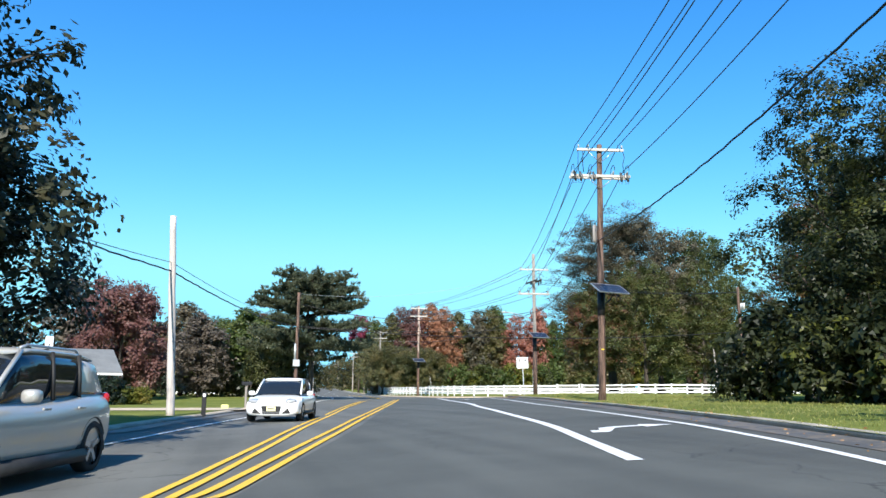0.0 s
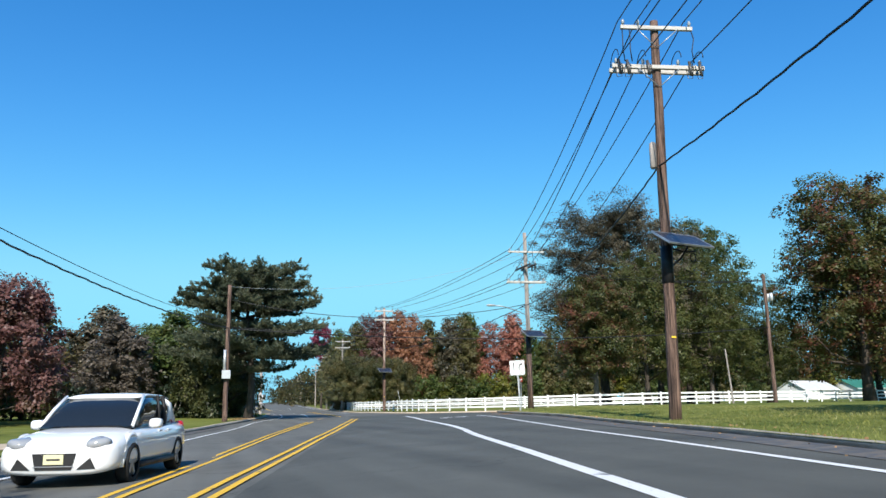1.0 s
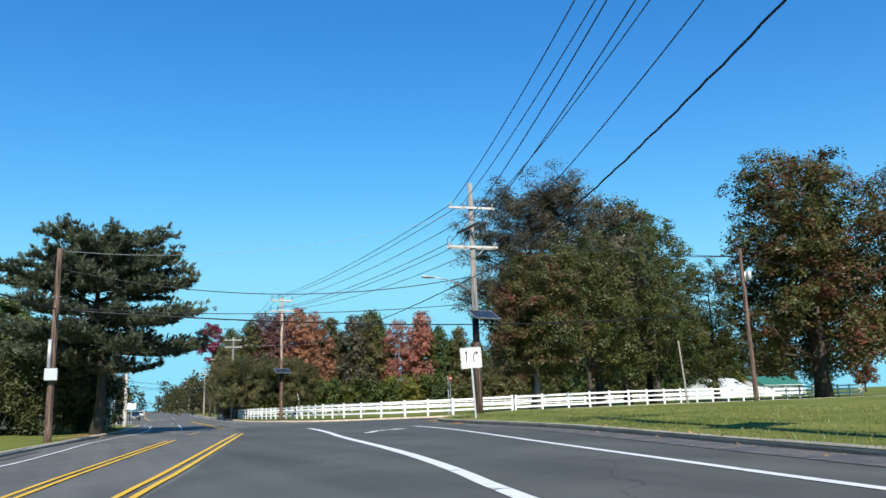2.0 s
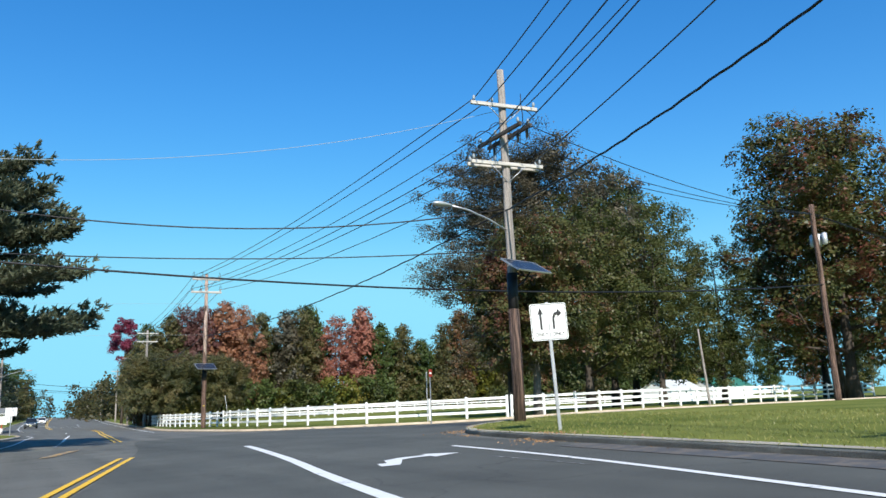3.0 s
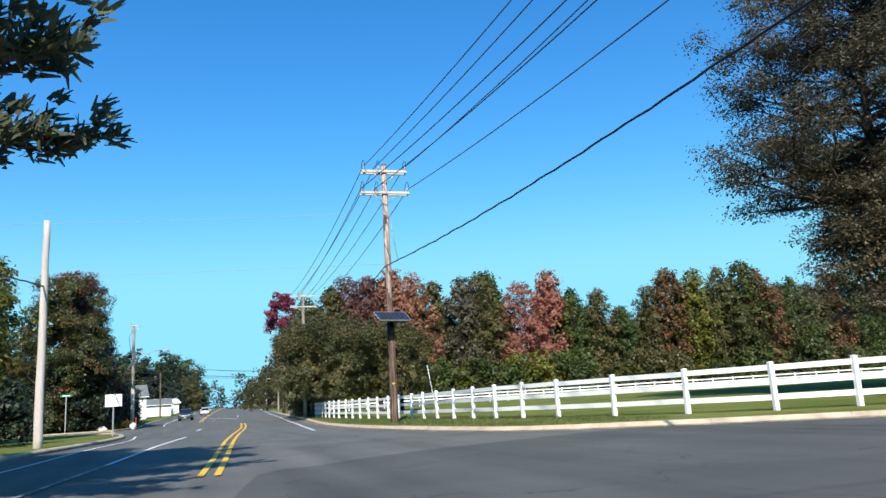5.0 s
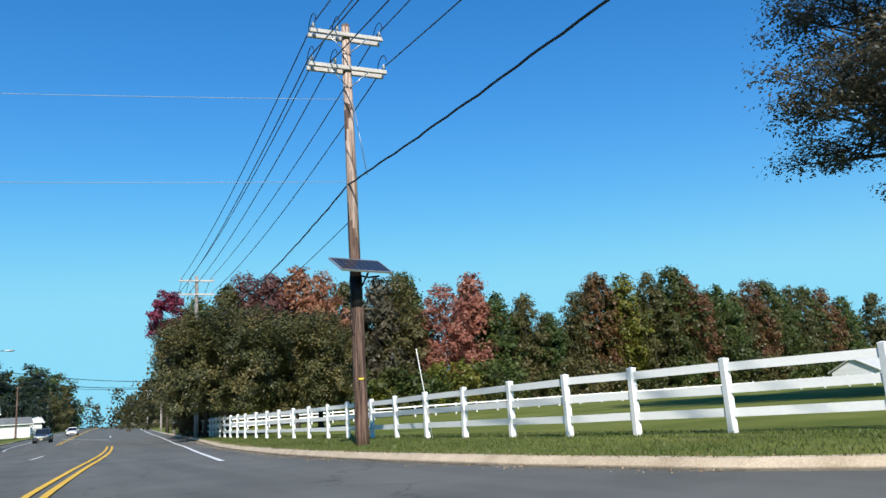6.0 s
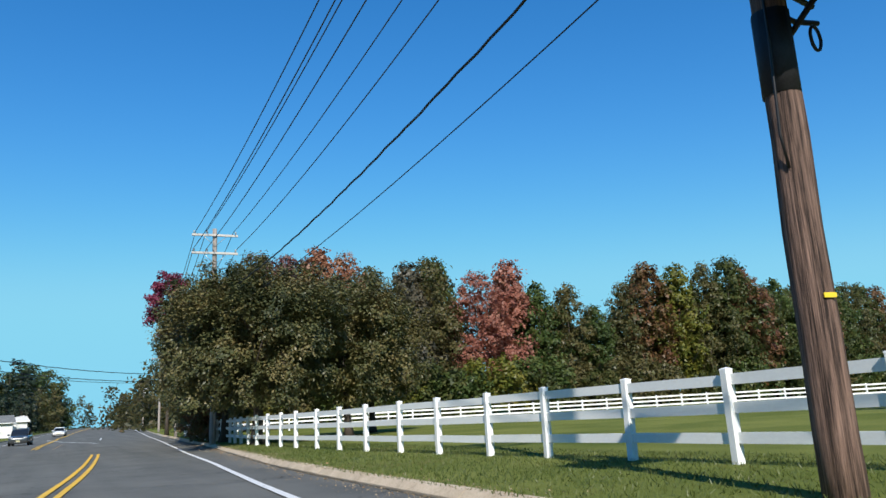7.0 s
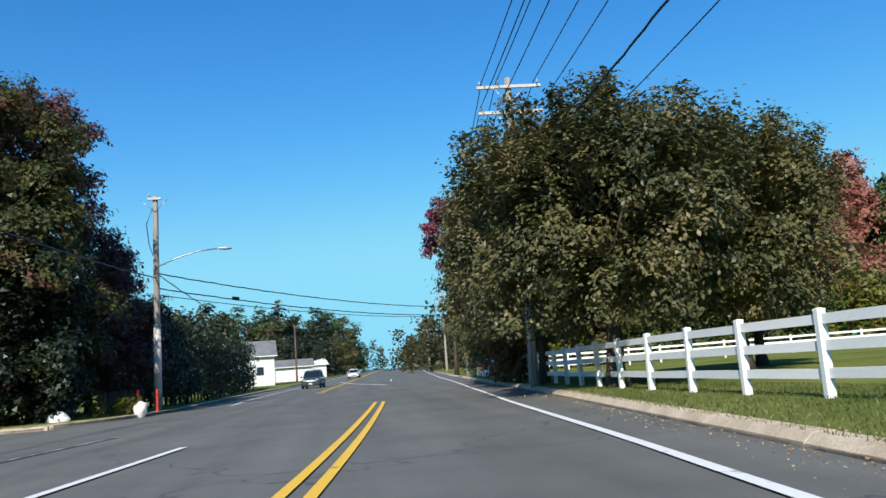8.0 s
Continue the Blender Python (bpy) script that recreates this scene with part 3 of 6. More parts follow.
corner_run = [(36.6, 77.3), (34.6, 78.75), (32.9, 80.3), (31.35, 81.75), (29.95, 83.2), (28.7, 85.4), (27.8, 88.0), (27.05, 90.5)]
main_run = [(26.6, 92.5), (26.2, 94.2), (26.05, 96.3), (25.97, 98.55), (25.92, 100.8), (26.02, 103.3), (26.03, 105.5), (25.95, 107.8), (25.84, 109.8), (25.72, 112.0), (25.64, 114.1), (25.58, 116.4), (25.52, 118.6), (25.52, 120.9), (25.42, 123.1)]
main_run += paced([(25.42, 123.1), (25.6, 130), (26.3, 140), (28.2, 162), (29.4, 178)], 2.25)[1:]
rail_fence(corner_run + main_run, "white three-rail vinyl fence along the grass verge", 1)
rail_fence(paced([(36.85, 77.2), (39.2, 77.0), (41.2, 76.6), (50, 78.2), (60, 80.2), (72, 82), (86, 84)], 2.3), "white three-rail vinyl fence beyond the side road", 2)
rail_fence(paced([(31, 172), (45, 168), (62, 160), (80, 148), (98, 132), (112, 112)], 2.4), "white three-rail vinyl fence far across the field", 3)


# ---- utility poles ----
def insulator_mesh():
    prof = [(0.0, 0.02), (0.05, 0.02), (0.06, 0.055), (0.09, 0.03), (0.12, 0.06), (0.15, 0.035), (0.19, 0.03), (0.2, 0.0)]
    return tube_mesh("insulator", [(0, 0, z) for z, _ in prof], [max(r, 0.004) for _, r in prof], 8)


CUTOUT = plain("cutout_brown", (0.06, 0.055, 0.05), 0.35)
INSULATOR = insulator_mesh()
INSULATOR.materials.append(PORCELAIN)


def solar_panel(parent, at, turn, tilt=32):
    """Panel, its frame and the strut that holds it on the pole."""
    m = pose(*at, 0, 0, turn) @ pose(0, -0.45, 0, tilt, 0, 0)
    p = part("solar_panel", box("solar_panel", (1.5, 0.82, 0.03), Matrix(), 0.004), PANEL, parent, "dark blue solar panel on a strut", m)
    bm = bmesh.new()
    for s in (-1, 1):
        box_bm(bm, (1.54, 0.035, 0.05), Matrix.Translation((0, s * 0.42, 0)))
        box_bm(bm, (0.035, 0.805, 0.05), Matrix.Translation((s * 0.765, 0, 0)))
    for k in range(-3, 4):
        box_bm(bm, (0.006, 0.8, 0.002), Matrix.Translation((k * 0.21, 0, 0.0165)))
    part("panel_frame", bm_mesh("panel_frame", bm), STEEL, p)
    pieces = [tube([(0, 0.42, -0.55), (0, 0.1, -0.42), (0, -0.28, -0.08)], 0.03, 6), tube([(-0.35, 0, -0.05), (0.35, 0, -0.05)], 0.03, 6), tube([(-0.2, 0.2, -0.12), (0.2, 0.12, -0.2), (0.52, 0.05, -0.16)], 0.028, 6)]
    a = [(0.42 + 0.1 * math.cos(w), 0.05, -0.35 + 0.13 * math.sin(w)) for w in np.linspace(0, 6.28, 14)]
    pieces.append(tube(a, 0.018, 5))
    part("strut", joined("strut", pieces), BLACK_WRAP, parent, "black strut with a coiled cable", pose(*at, 0, 0, turn) @ pose(0.3, -0.1, -0.02))


def crossarm(parent, z, turn, length=2.44, material=None, pins=(-1.1, -0.42, 1.1), double_arm=False, y=0.16):
    bm = bmesh.new()
    for s in ((-1, 1) if double_arm else (-1,)):
        box_bm(bm, (length, 0.095, 0.12), Matrix.Translation((0, s * y, 0)), 0.008)
    arm = part("crossarm", bm_mesh("crossarm", bm), material or ARM_WOOD, parent, m=pose(0, 0, z, 0, 0, turn))
    part("arm_brace", joined("arm_brace", [tube([(s * 0.62, -y - 0.05, -0.05), (s * 0.02, -y + 0.01, -0.6)], 0.016, 5) for s in (-1, 1)]), STEEL, arm)
    for k in pins:
        for s in ((-1, 1) if double_arm else (-1,)):
            part("insulator", INSULATOR, None, arm, m=pose(k, s * y, 0.06))
        if double_arm:
            arc = [(0.0, -0.42 * math.cos(w), 0.2 + 0.34 * math.sin(w)) for w in np.linspace(0, math.pi, 9)]
            part("jumper", tube_mesh("jumper", arc, 0.014, 5), CABLE, arm, "looped black jumper wire", pose(k, 0, 0.02))
    return arm


def pole_mesh(height, r0, r1, lean=(0, 0), sides=12):
    n = 14
    rnd = random.Random(int(height * 100))
    pts = [(lean[0] * (k / n) + rnd.uniform(-.012, .012), lean[1] * (k / n) + rnd.uniform(-.012, .012), -0.3 + (height + 0.3) * k / n) for k in range(n + 1)]
    return tube_mesh("shaft", pts, [r0 + (r1 - r0) * k / n for k in range(n + 1)], sides)


def utility_pole(x, y, base, top, label, material=POLE_WOOD, r0=0.17, r1=0.118, lean=(0, 0), tilt=0.0):
    root = thing("utility_pole", label, "utility pole", pose(x, y, base, 0, tilt, 0), "poles along the road")
    part("shaft", pole_mesh(top - base, r0, r1, lean), material, root)
    return root


def wrap(root, z0, z1, r):
    part("wrap", tube_mesh("wrap", [(0, 0, z0), (0, 0, z1)], r, 12), BLACK_WRAP, root, "black sleeve round the shaft")


def bands(root, zs, r):
    for z in zs:
        part("tag", box("tag", (0.13, 0.012, 0.045), pose(-0.03, -r, z, 0, 0, -12), 0.002), YELLOW, root, "small yellow tag plate")


def cutouts(root, arm_z, turn, offs):
    """Fuse cut-outs hanging at the arm, with jumper loops."""
    for k in offs:
        v = [tube([(0, 0, 0.12), (0.03, 0, -0.12), (0.05, 0, -0.32)], 0.045, 6), tube([(0, 0, 0.12), (0.12, 0, -0.05), (0.08, 0, -0.4), (-0.05, 0, -0.42), (-0.1, 0, -0.1)], 0.012, 5)]
        lead = tube([(0.0, 0.05, 1.2), (0.05 + 0.03 * k, 0.05, 0.9), (0.0, 0.02, 0.5), (0.04, 0.0, 0.1)], 0.016, 5)
        if abs(k) > 0.9:
            part("lead", joined("lead", [lead]), CABLE, root, "black lead between the crossarms", pose(0, 0, arm_z, 0, 0, turn) @ pose(k * 0.86, -0.2, 0.0))
        part("cutout", joined("cutout", v), CUTOUT, root, "fuse cut-out with a looped lead", pose(0, 0, arm_z, 0, 0, turn) @ pose(k, -0.24, 0.0))


AIM = -14
p1 = utility_pole(15.87, 29.95, land_z(15.87, 29.95), 12.05, "tall brown utility pole with two pale crossarms and solar panel", tilt=1.3)
b1 = land_z(15.87, 29.95)
crossarm(p1, 11.75 - b1, AIM, 2.16, pins=(-1.0, -0.55, 1.0))
crossarm(p1, 10.5 - b1, AIM, 2.75, double_arm=True, pins=(-1.25, -0.45, 0.6, 1.25))
cutouts(p1, 10.55 - b1, AIM, (-1.2, -0.95, -0.35, 0.9, 1.2))
wrap(p1, 3.7, 4.75, 0.165), bands(p1, (2.2,), 0.17)
solar_panel(p1, (0.1, -0.1, 4.85), 8)
part("transformer_can", tube_mesh("transformer_can", [(-0.28, -0.02, 7.0), (-0.28, -0.02, 7.05), (-0.28, -0.02, 7.75), (-0.28, -0.02, 7.8)], [0.06, 0.1, 0.1, 0.05], 12), GREY_WOOD, p1, "slim grey can on a bracket")
b2 = land_z(23.81, 57.92)
p2 = utility_pole(23.81, 57.92, b2, 12.1, "wooden utility pole with three crossarms, street lamp and solar panel", GREY_WOOD)
crossarm(p2, 10.76 - b2, -8, pins=(-1.1, -0.45, 1.1)), crossarm(p2, 8.74 - b2, -8, 2.6, double_arm=True, pins=(-1.2, -0.45, 1.2), y=0.15)
crossarm(p2, 9.75 - b2, 90, 2.5, material=DARK_WOOD, double_arm=True, pins=(-1.1, 0.2, 1.1), y=0.2)
cutouts(p2, 9.75 - b2, 90, (-1.0, -0.5, 0.9))
wrap(p2, 3.4, 4.6, 0.168)
part("lower_shaft", tube_mesh("lower_shaft", [(0, 0, -0.2), (0, 0, 1.6), (0, 0, 3.45)], [0.19, 0.18, 0.172], 12), POLE_WOOD, p2, "red-brown weathered lower shaft")
solar_panel(p2, (0.1, -0.1, 4.75), 12)


def lamp_arm(parent, z, turn, reach, rise=0.55, head="cobra"):
    pts = [(0.1, 0, 0), (reach * 0.35, 0, rise * 0.5), (reach * 0.7, 0, rise * 0.88), (reach, 0, rise)]
    arm = part("lamp_arm", tube_mesh("lamp_arm", pts, 0.032, 8), STEEL, parent, "grey curved lamp arm", pose(0, 0, z, 0, 0, turn))
    prof = [(0.0, 0.05), (0.1, 0.085), (0.35, 0.13), (0.55, 0.12), (0.68, 0.05)]
    v, f = tube([(d, 0, 0) for d, _ in prof], [r for _, r in prof], 10)
    v = [Vector((p.x, p.y * 1.05, p.z * 0.6)) for p in v]
    part("lamp_head", mesh_from("lamp_head", v, f, True), SIGN_BACK, arm, "pale cobra-head lantern", pose(reach - 0.05, 0, rise))


lamp_arm(p2, 6.55 - b2, 186, 2.35)
b3 = land_z(23.63, 99.95)
p3 = utility_pole(23.63, 99.95, b3, 12.2, "brown wooden utility pole with paired crossarms and a solar panel", r0=0.19)
part("upper_shaft", tube_mesh("upper_shaft", [(0, 0, 4.5), (0, 0, 8), (0, 0, 12.0)], [0.158, 0.146, 0.125], 12), UPPER_WOOD, p3, "pale pinkish weathered upper shaft")
crossarm(p3, 11.8 - b3, -3, 2.18, double_arm=True, pins=(-1.0, -0.3, 1.0)), crossarm(p3, 10.75 - b3, -3, 2.32, double_arm=True, pins=(-1.08, -0.4, 1.08))
wrap(p3, 3.65, 4.5, 0.176), bands(p3, (1.72,), 0.188)
solar_panel(p3, (-0.12, -0.1, 4.72), 10)
part("drop_cable", tube_mesh("drop_cable", [(-0.16, -0.08, 2.9), (-0.24, -0.1, 3.2), (-0.19, -0.1, 4.2), (-0.17, -0.1, 6.6)], 0.014, 5), CABLE, p3, "thin black drop cable")
part("guy_rod", tube_mesh("guy_rod", [(0.16, 0.02, 9.6), (0.5, 0.05, 7.5)], 0.012, 5), STEEL, p3, "thin pale rod")
b4 = land_z(24.72, 137.3)
p4 = utility_pole(25.0, 137.3, b4, 11.6, "wooden utility pole standing in the tree crowns", GREY_WOOD)
crossarm(p4, 11.2 - b4, -3), crossarm(p4, 10.2 - b4, -3)
for px, py, top in ((28.3, 176, 11.5), (31.0, 214, 11.5), (36.0, 290, 11)):
    pb = land_z(px, py)
    q = utility_pole(px, py, pb, top, "distant weathered wooden utility pole with a crossarm", GREY_WOOD, lean=(-0.5, 0) if py < 180 else (0, 0))
    crossarm(q, top - 0.5 - pb, -4), crossarm(q, top - 1.5 - pb, -4)
p0b = land_z(7.7, -3)
p0 = utility_pole(7.7, -3, p0b, 12.1, "tall brown wooden utility pole on the verge")
crossarm(p0, 11.7 - p0b, AIM), crossarm(p0, 10.5 - p0b, AIM)
sb = land_z(46.6, 62.4)
s1 = utility_pole(46.6, 62.4, sb, 10.8, "wooden utility pole beside the side road with pale cans", POLE_WOOD, 0.17, 0.12)
for k in (-0.3, 0.05, 0.4):
    part("transformer_can", tube_mesh("transformer_can", [(0.3, k, 8.0), (0.3, k, 8.05), (0.3, k, 8.6), (0.3, k, 8.65)], [0.06, 0.14, 0.14, 0.06], 10), SIGN_BACK, s1, "pale grey transformer can")
tb = land_z(53.9, 77.0)
thin = thing("thin_pole", "thin leaning grey pole by the fence", "pole", pose(53.9, 77.0, tb))
part("shaft", pole_mesh(5.4, 0.1, 0.07, (-0.45, 0)), GREY_WOOD, thin)

wb = land_z(-1.86, 29.6)
white_pole = utility_pole(-1.86, 29.6, wb, 7.4, "pale bare utility pole on the lawn", PALE_POLE, 0.155, 0.115, (-0.42, 0))
bb = land_z(5.0, 64.0)
box_pole = utility_pole(5.0, 64.0, bb, 8.9, "dark wooden utility pole with a pale meter box under the pine", POLE_WOOD, 0.17, 0.12)
part("meter_box", box("meter_box", (0.55, 0.3, 0.55), Matrix.Translation((-0.02, -0.28, 3.0)), 0.02), SIGN_BACK, box_pole, "pale grey equipment box")
part("conduit", tube_mesh("conduit", [(-0.14, -0.18, 3.3), (-0.14, -0.18, 4.6)], 0.09, 8), SIGN_BACK, box_pole, "pale conduit")
lb = land_z(9.5, 98.5)
l_pole = utility_pole(9.5, 98.5, lb, 8.8, "pale weathered utility pole on the verge", PALE_POLE, 0.17, 0.12)
fb = land_z(9.75, 146.8)
f_pole = utility_pole(9.75, 146.8, fb, 10.0, "weathered utility pole with a street lamp at the street corner", GREY_WOOD, 0.17, 0.12)
part("lower_shaft", tube_mesh("lower_shaft", [(0, 0, -0.2), (0, 0, 3.9)], [0.18, 0.17], 12), PALE_POLE, f_pole, "pale lower shaft")
lamp_arm(f_pole, 6.6, 12, 2.8, 0.8)
crossarm(f_pole, 9.8, 0, 0.62, pins=(-0.25,))
part("drop_cable", tube_mesh("drop_cable", [(-0.12, 0, 9.4), (-0.42, 0, 8.6), (-0.3, 0, 7.6), (-0.1, 0, 7.0)], 0.02, 5), CABLE, f_pole)
k_pole = utility_pole(9.6, 232, land_z(9.6, 232), 9.5, "distant dark utility pole on the verge", POLE_WOOD)


# ---- wires ----
def span(a, b, sag, r, material, name, label, twist=0.0):
    a, b = Vector(a), Vector(b)
    n = 90 if 0.025 <= r <= 0.031 else 22
    pts = []
    for i in range(n + 1):
        s = i / n
        p = a.lerp(b, s)
        p.z -= 4 * sag * s * (1 - s)
        if n > 22 and 0 < i < n:
            p.z += 0.012 * math.sin(i * 2.1) + 0.008 * math.sin(i * 0.83)
        pts.append(p)
    ob = part(name, tube_mesh(name, [p - a for p in pts], r, 5), material, None, "", Matrix.Translation(a))
    return tagged(ob, label, "cable", "overhead lines")


def pin(pole_at, z, turn, k):
    w = radians(turn)
    return (pole_at[0] + k * math.cos(w), pole_at[1] + k * math.sin(w), z)


P0, P1, P2, P3, P4, P5, P6 = (7.7, -3), (15.87, 29.95), (23.81, 57.92), (23.63, 99.95), (25.0, 137.3), (28.0, 176), (31.0, 214)
P1_UP, P1_LOW = (16.0, 29.95), (16.02, 29.95)      # the leaning pole's arms
UP, LOW = (-1.0, -0.45, 1.0), (-1.12, -0.45, 1.15)
chain = [(P0, P0, AIM, 12.0, 10.9, P0, 7.75), (P1_UP, P1_LOW, AIM, 12.0, 10.75, (16.02, 29.95), 7.5), (P2, P2, -8, 11.0, 9.0, P2, 7.2), (P3, P3, -3, 12.05, 11.0, P3, 7.25), (P4, P4, -3, 11.45, 10.45, P4, 7.65), (P5, P5, -4, 11.3, 10.3, P5, 6.6), (P6, P6, -4, 11.3, 10.3, P6, 6.6)]
for (ua, la, ta, uz, lz, ca, cz), (ub, lb_at, tb2, uz2, lz2, cb, cz2) in zip(chain, chain[1:]):
    for k in UP:
        span(pin(ua, uz, ta, k), pin(ub, uz2, tb2, k), 0.55, 0.019, WIRE, "power_line", "thin dark overhead power line")
    for k in LOW:
        span(pin(la, lz, ta, k), pin(lb_at, lz2, tb2, k), 0.6, 0.019, WIRE, "power_line", "thin dark overhead power line")
    span((ca[0] - 0.12, ca[1] - 0.1, cz), (cb[0] - 0.12, cb[1] - 0.1, cz2), 0.7, 0.026, CABLE, "telephone_cable", "thick black lashed telephone cable")
span((P3[0], P3[1], 6.3), (P4[0], P4[1], 6.85), 0.6, 0.012, CABLE, "telephone_cable", "thin black telephone cable")
for k in (-1.1, 0.2, 1.1):
    w = radians(90)
    span((P2[0] + k * math.cos(w), P2[1] + k * math.sin(w), 9.85), (46.6 + 0.3 * k, 62.4, 10.3), 0.5, 0.016, CABLE, "power_line", "dark overhead line to the side road")
    span((46.6 + 0.3 * k, 62.4, 10.3), (90, 69.0, 10.3), 0.6, 0.014, CABLE, "power_line", "dark overhead line along the side road")
BOX_TOP = (5.0, 64.0)
span((*BOX_TOP, 6.0), (46.6, 62.3, 6.5), 0.8, 0.034, CABLE, "telephone_cable", "thick black cable across the junction")
span((*BOX_TOP, 6.1), (P2[0] - 0.15, P2[1], 5.9), 0.4, 0.018, CABLE, "telephone_cable", "black cable across the junction")
span((*BOX_TOP, 7.95), (P2[0] - 0.15, P2[1], 7.25), 1.05, 0.022, CABLE, "telephone_cable", "black lashed cable across the junction")
span((*BOX_TOP, 8.8), (P2[0], P2[1], 10.7), 1.0, 0.009, SPAN, "guy_wire", "thin pale span wire across the junction")
span((P3[0], P3[1], 9.85), (-20, 112, 11.6), 0.5, 0.008, SPAN, "guy_wire", "thin pale span wire over the road")
span((P3[0], P3[1], 7.35), (-20, 112, 8.6), 0.3, 0.008, SPAN, "guy_wire", "thin pale span wire over the road")
WP = (-2.35, 29.6)
for za, zm, zb, sag_a, sag_b, r, label in ((5.6, 5.25, 6.05, 0.9, 0.4, 0.03, "thick black lashed telephone cable"), (5.5, 5.58, 6.5, 1.2, 0.45, 0.013, "thin black telephone cable")):
    span((-14, -22, za), (WP[0] + 0.15, WP[1], zm), sag_a, r, CABLE, "telephone_cable", label)
    span((WP[0] + 0.15, WP[1], zm), (*BOX_TOP, zb), sag_b, r, CABLE, "telephone_cable", label)
span((*BOX_TOP, 6.6), (9.5, 98.5, 6.2), 0.8, 0.03, CABLE, "telephone_cable", "thick black telephone cable")
span((9.5, 98.5, 6.2), (9.75, 146.8, 6.1), 0.9, 0.03, CABLE, "telephone_cable", "thick black telephone cable")
for za, zb, r in ((6.3, 6.4, 0.03), (5.6, 5.7, 0.03), (5.3, 5.6, 0.02)):
    span((9.75, 146.8, za), (28.0, 178, zb), 0.45, r, CABLE, "telephone_cable", "black cable slung across the road")
span((9.75, 146.8, 6.3), (9.6, 232, 6.2), 1.0, 0.025, CABLE, "telephone_cable", "black telephone cable along the verge")
span((9.75, 146.8, 6.2), (4.6, 142.0, 0.2), 0.0, 0.012, STEEL, "guy_wire", "steel guy wire down to the ground")
span((6.1, 143.4, 1.9), (4.9, 142.3, 0.55), 0.0, 0.03, YELLOW, "guy_guard", "yellow plastic guy wire guard")
splice = part("cable_splice", tube_mesh("cable_splice", [(-0.3, 0, 0), (-0.22, 0, 0), (0.22, 0, 0), (0.3, 0, 0)], [0.02, 0.09, 0.09, 0.02], 8), CABLE, None, "", pose(12.6, 151.6, 5.45, 0, 0, 60))
tagged(splice, "black splice case on the slung cable", "cable splice")


# ---- trees ----
def trunk_pieces(rnd, height, r0, crown_base, radius, limbs, lean=0.3, top=0.8, rise=(0.25, 0.75)):
    pts, n = [], 8
    lx, ly = rnd.uniform(-lean, lean), rnd.uniform(-lean, lean)
    for k in range(n + 1):
        s = k / n
        pts.append((lx * s + rnd.uniform(-.06, .06) * (k > 0), ly * s + rnd.uniform(-.06, .06) * (k > 0), -0.25 + (height * top + 0.25) * s))
    rad = [r0 * 1.5] + [r0 * (1 - 0.88 * k / n) for k in range(1, n + 1)]
    pieces, tips = [tube(pts, rad, 9)], []
    for i in range(limbs):
        s = rnd.uniform(crown_base / (height * top) * 0.8, 0.95)
        k = min(int(s * n), n - 1)
        a = Vector(pts[k]).lerp(Vector(pts[k + 1]), s * n - k)
        w = rnd.uniform(0, 6.283)
        reach = radius * rnd.uniform(0.6, 0.95) * (1.1 - 0.45 * s)
        up = reach * rnd.uniform(*rise)
        m1 = a + Vector((math.cos(w) * reach * 0.5, math.sin(w) * reach * 0.5, up * 0.35))
        e = a + Vector((math.cos(w + .2) * reach, math.sin(w + .2) * reach, up))
        q = r0 * (1 - 0.8 * s) * 0.5
        pieces.append(tube([a, m1, e], [q, q * 0.6, q * 0.15], 5))
        tips += [m1, e]
        for _ in range(3):
            b = m1.lerp(e, rnd.uniform(0, 0.8))
            f = b + Vector((rnd.uniform(-1, 1), rnd.uniform(-1, 1), rnd.uniform(0.1, 0.9))) * reach * 0.35
            pieces.append(tube([b, b.lerp(f, 0.5) + Vector((0, 0, 0.1)), f], [q * 0.4, q * 0.25, q * 0.08], 4))
            tips.append(f)
    return pieces, tips


def leaf_quads(rng, centres, spread, per, size, flat=0.6, middle=None, tri=False, squash=0.75):
    """Leaf sprays: small rhombic (or three-cornered) leaves round each centre, turned outwards from the middle of their lobe where one is given."""
    n = len(centres) * per
    c = np.repeat(centres, per, axis=0) + np.clip(rng.normal(0, 1, (n, 3)), -1.7, 1.7) * np.repeat(np.asarray(spread), per)[:, None] * np.array([1, 1, squash])
    a = rng.normal(0, 1, (n, 3))
    if middle is None:
        a[:, 2] *= flat
    else:
        out = c - np.repeat(np.asarray(middle), per, axis=0)
        out /= np.linalg.norm(out, axis=1, keepdims=True) + 1e-6
        face = out * 0.9 + rng.normal(0, 0.36, (n, 3)) + np.array([0, 0, 0.25])
        face /= np.linalg.norm(face, axis=1, keepdims=True)
        a -= (a * face).sum(axis=1, keepdims=True) * face
    a /= np.linalg.norm(a, axis=1, keepdims=True)
    b = rng.normal(0, 1, (n, 3)) if middle is None else np.cross(face, a)
    b -= (b * a).sum(axis=1, keepdims=True) * a
    b /= np.linalg.norm(b, axis=1, keepdims=True)
    s = size * rng.uniform(0.6, 1.35, (n, 1))
    if tri:
        return np.stack([c - a * s, c + a * s * 0.5 + b * s * 0.7, c + a * s * 0.5 - b * s * 0.7], axis=1)
    return np.stack([c - a * s, c + b * s * 0.55, c + a * s, c - b * s * 0.55], axis=1)


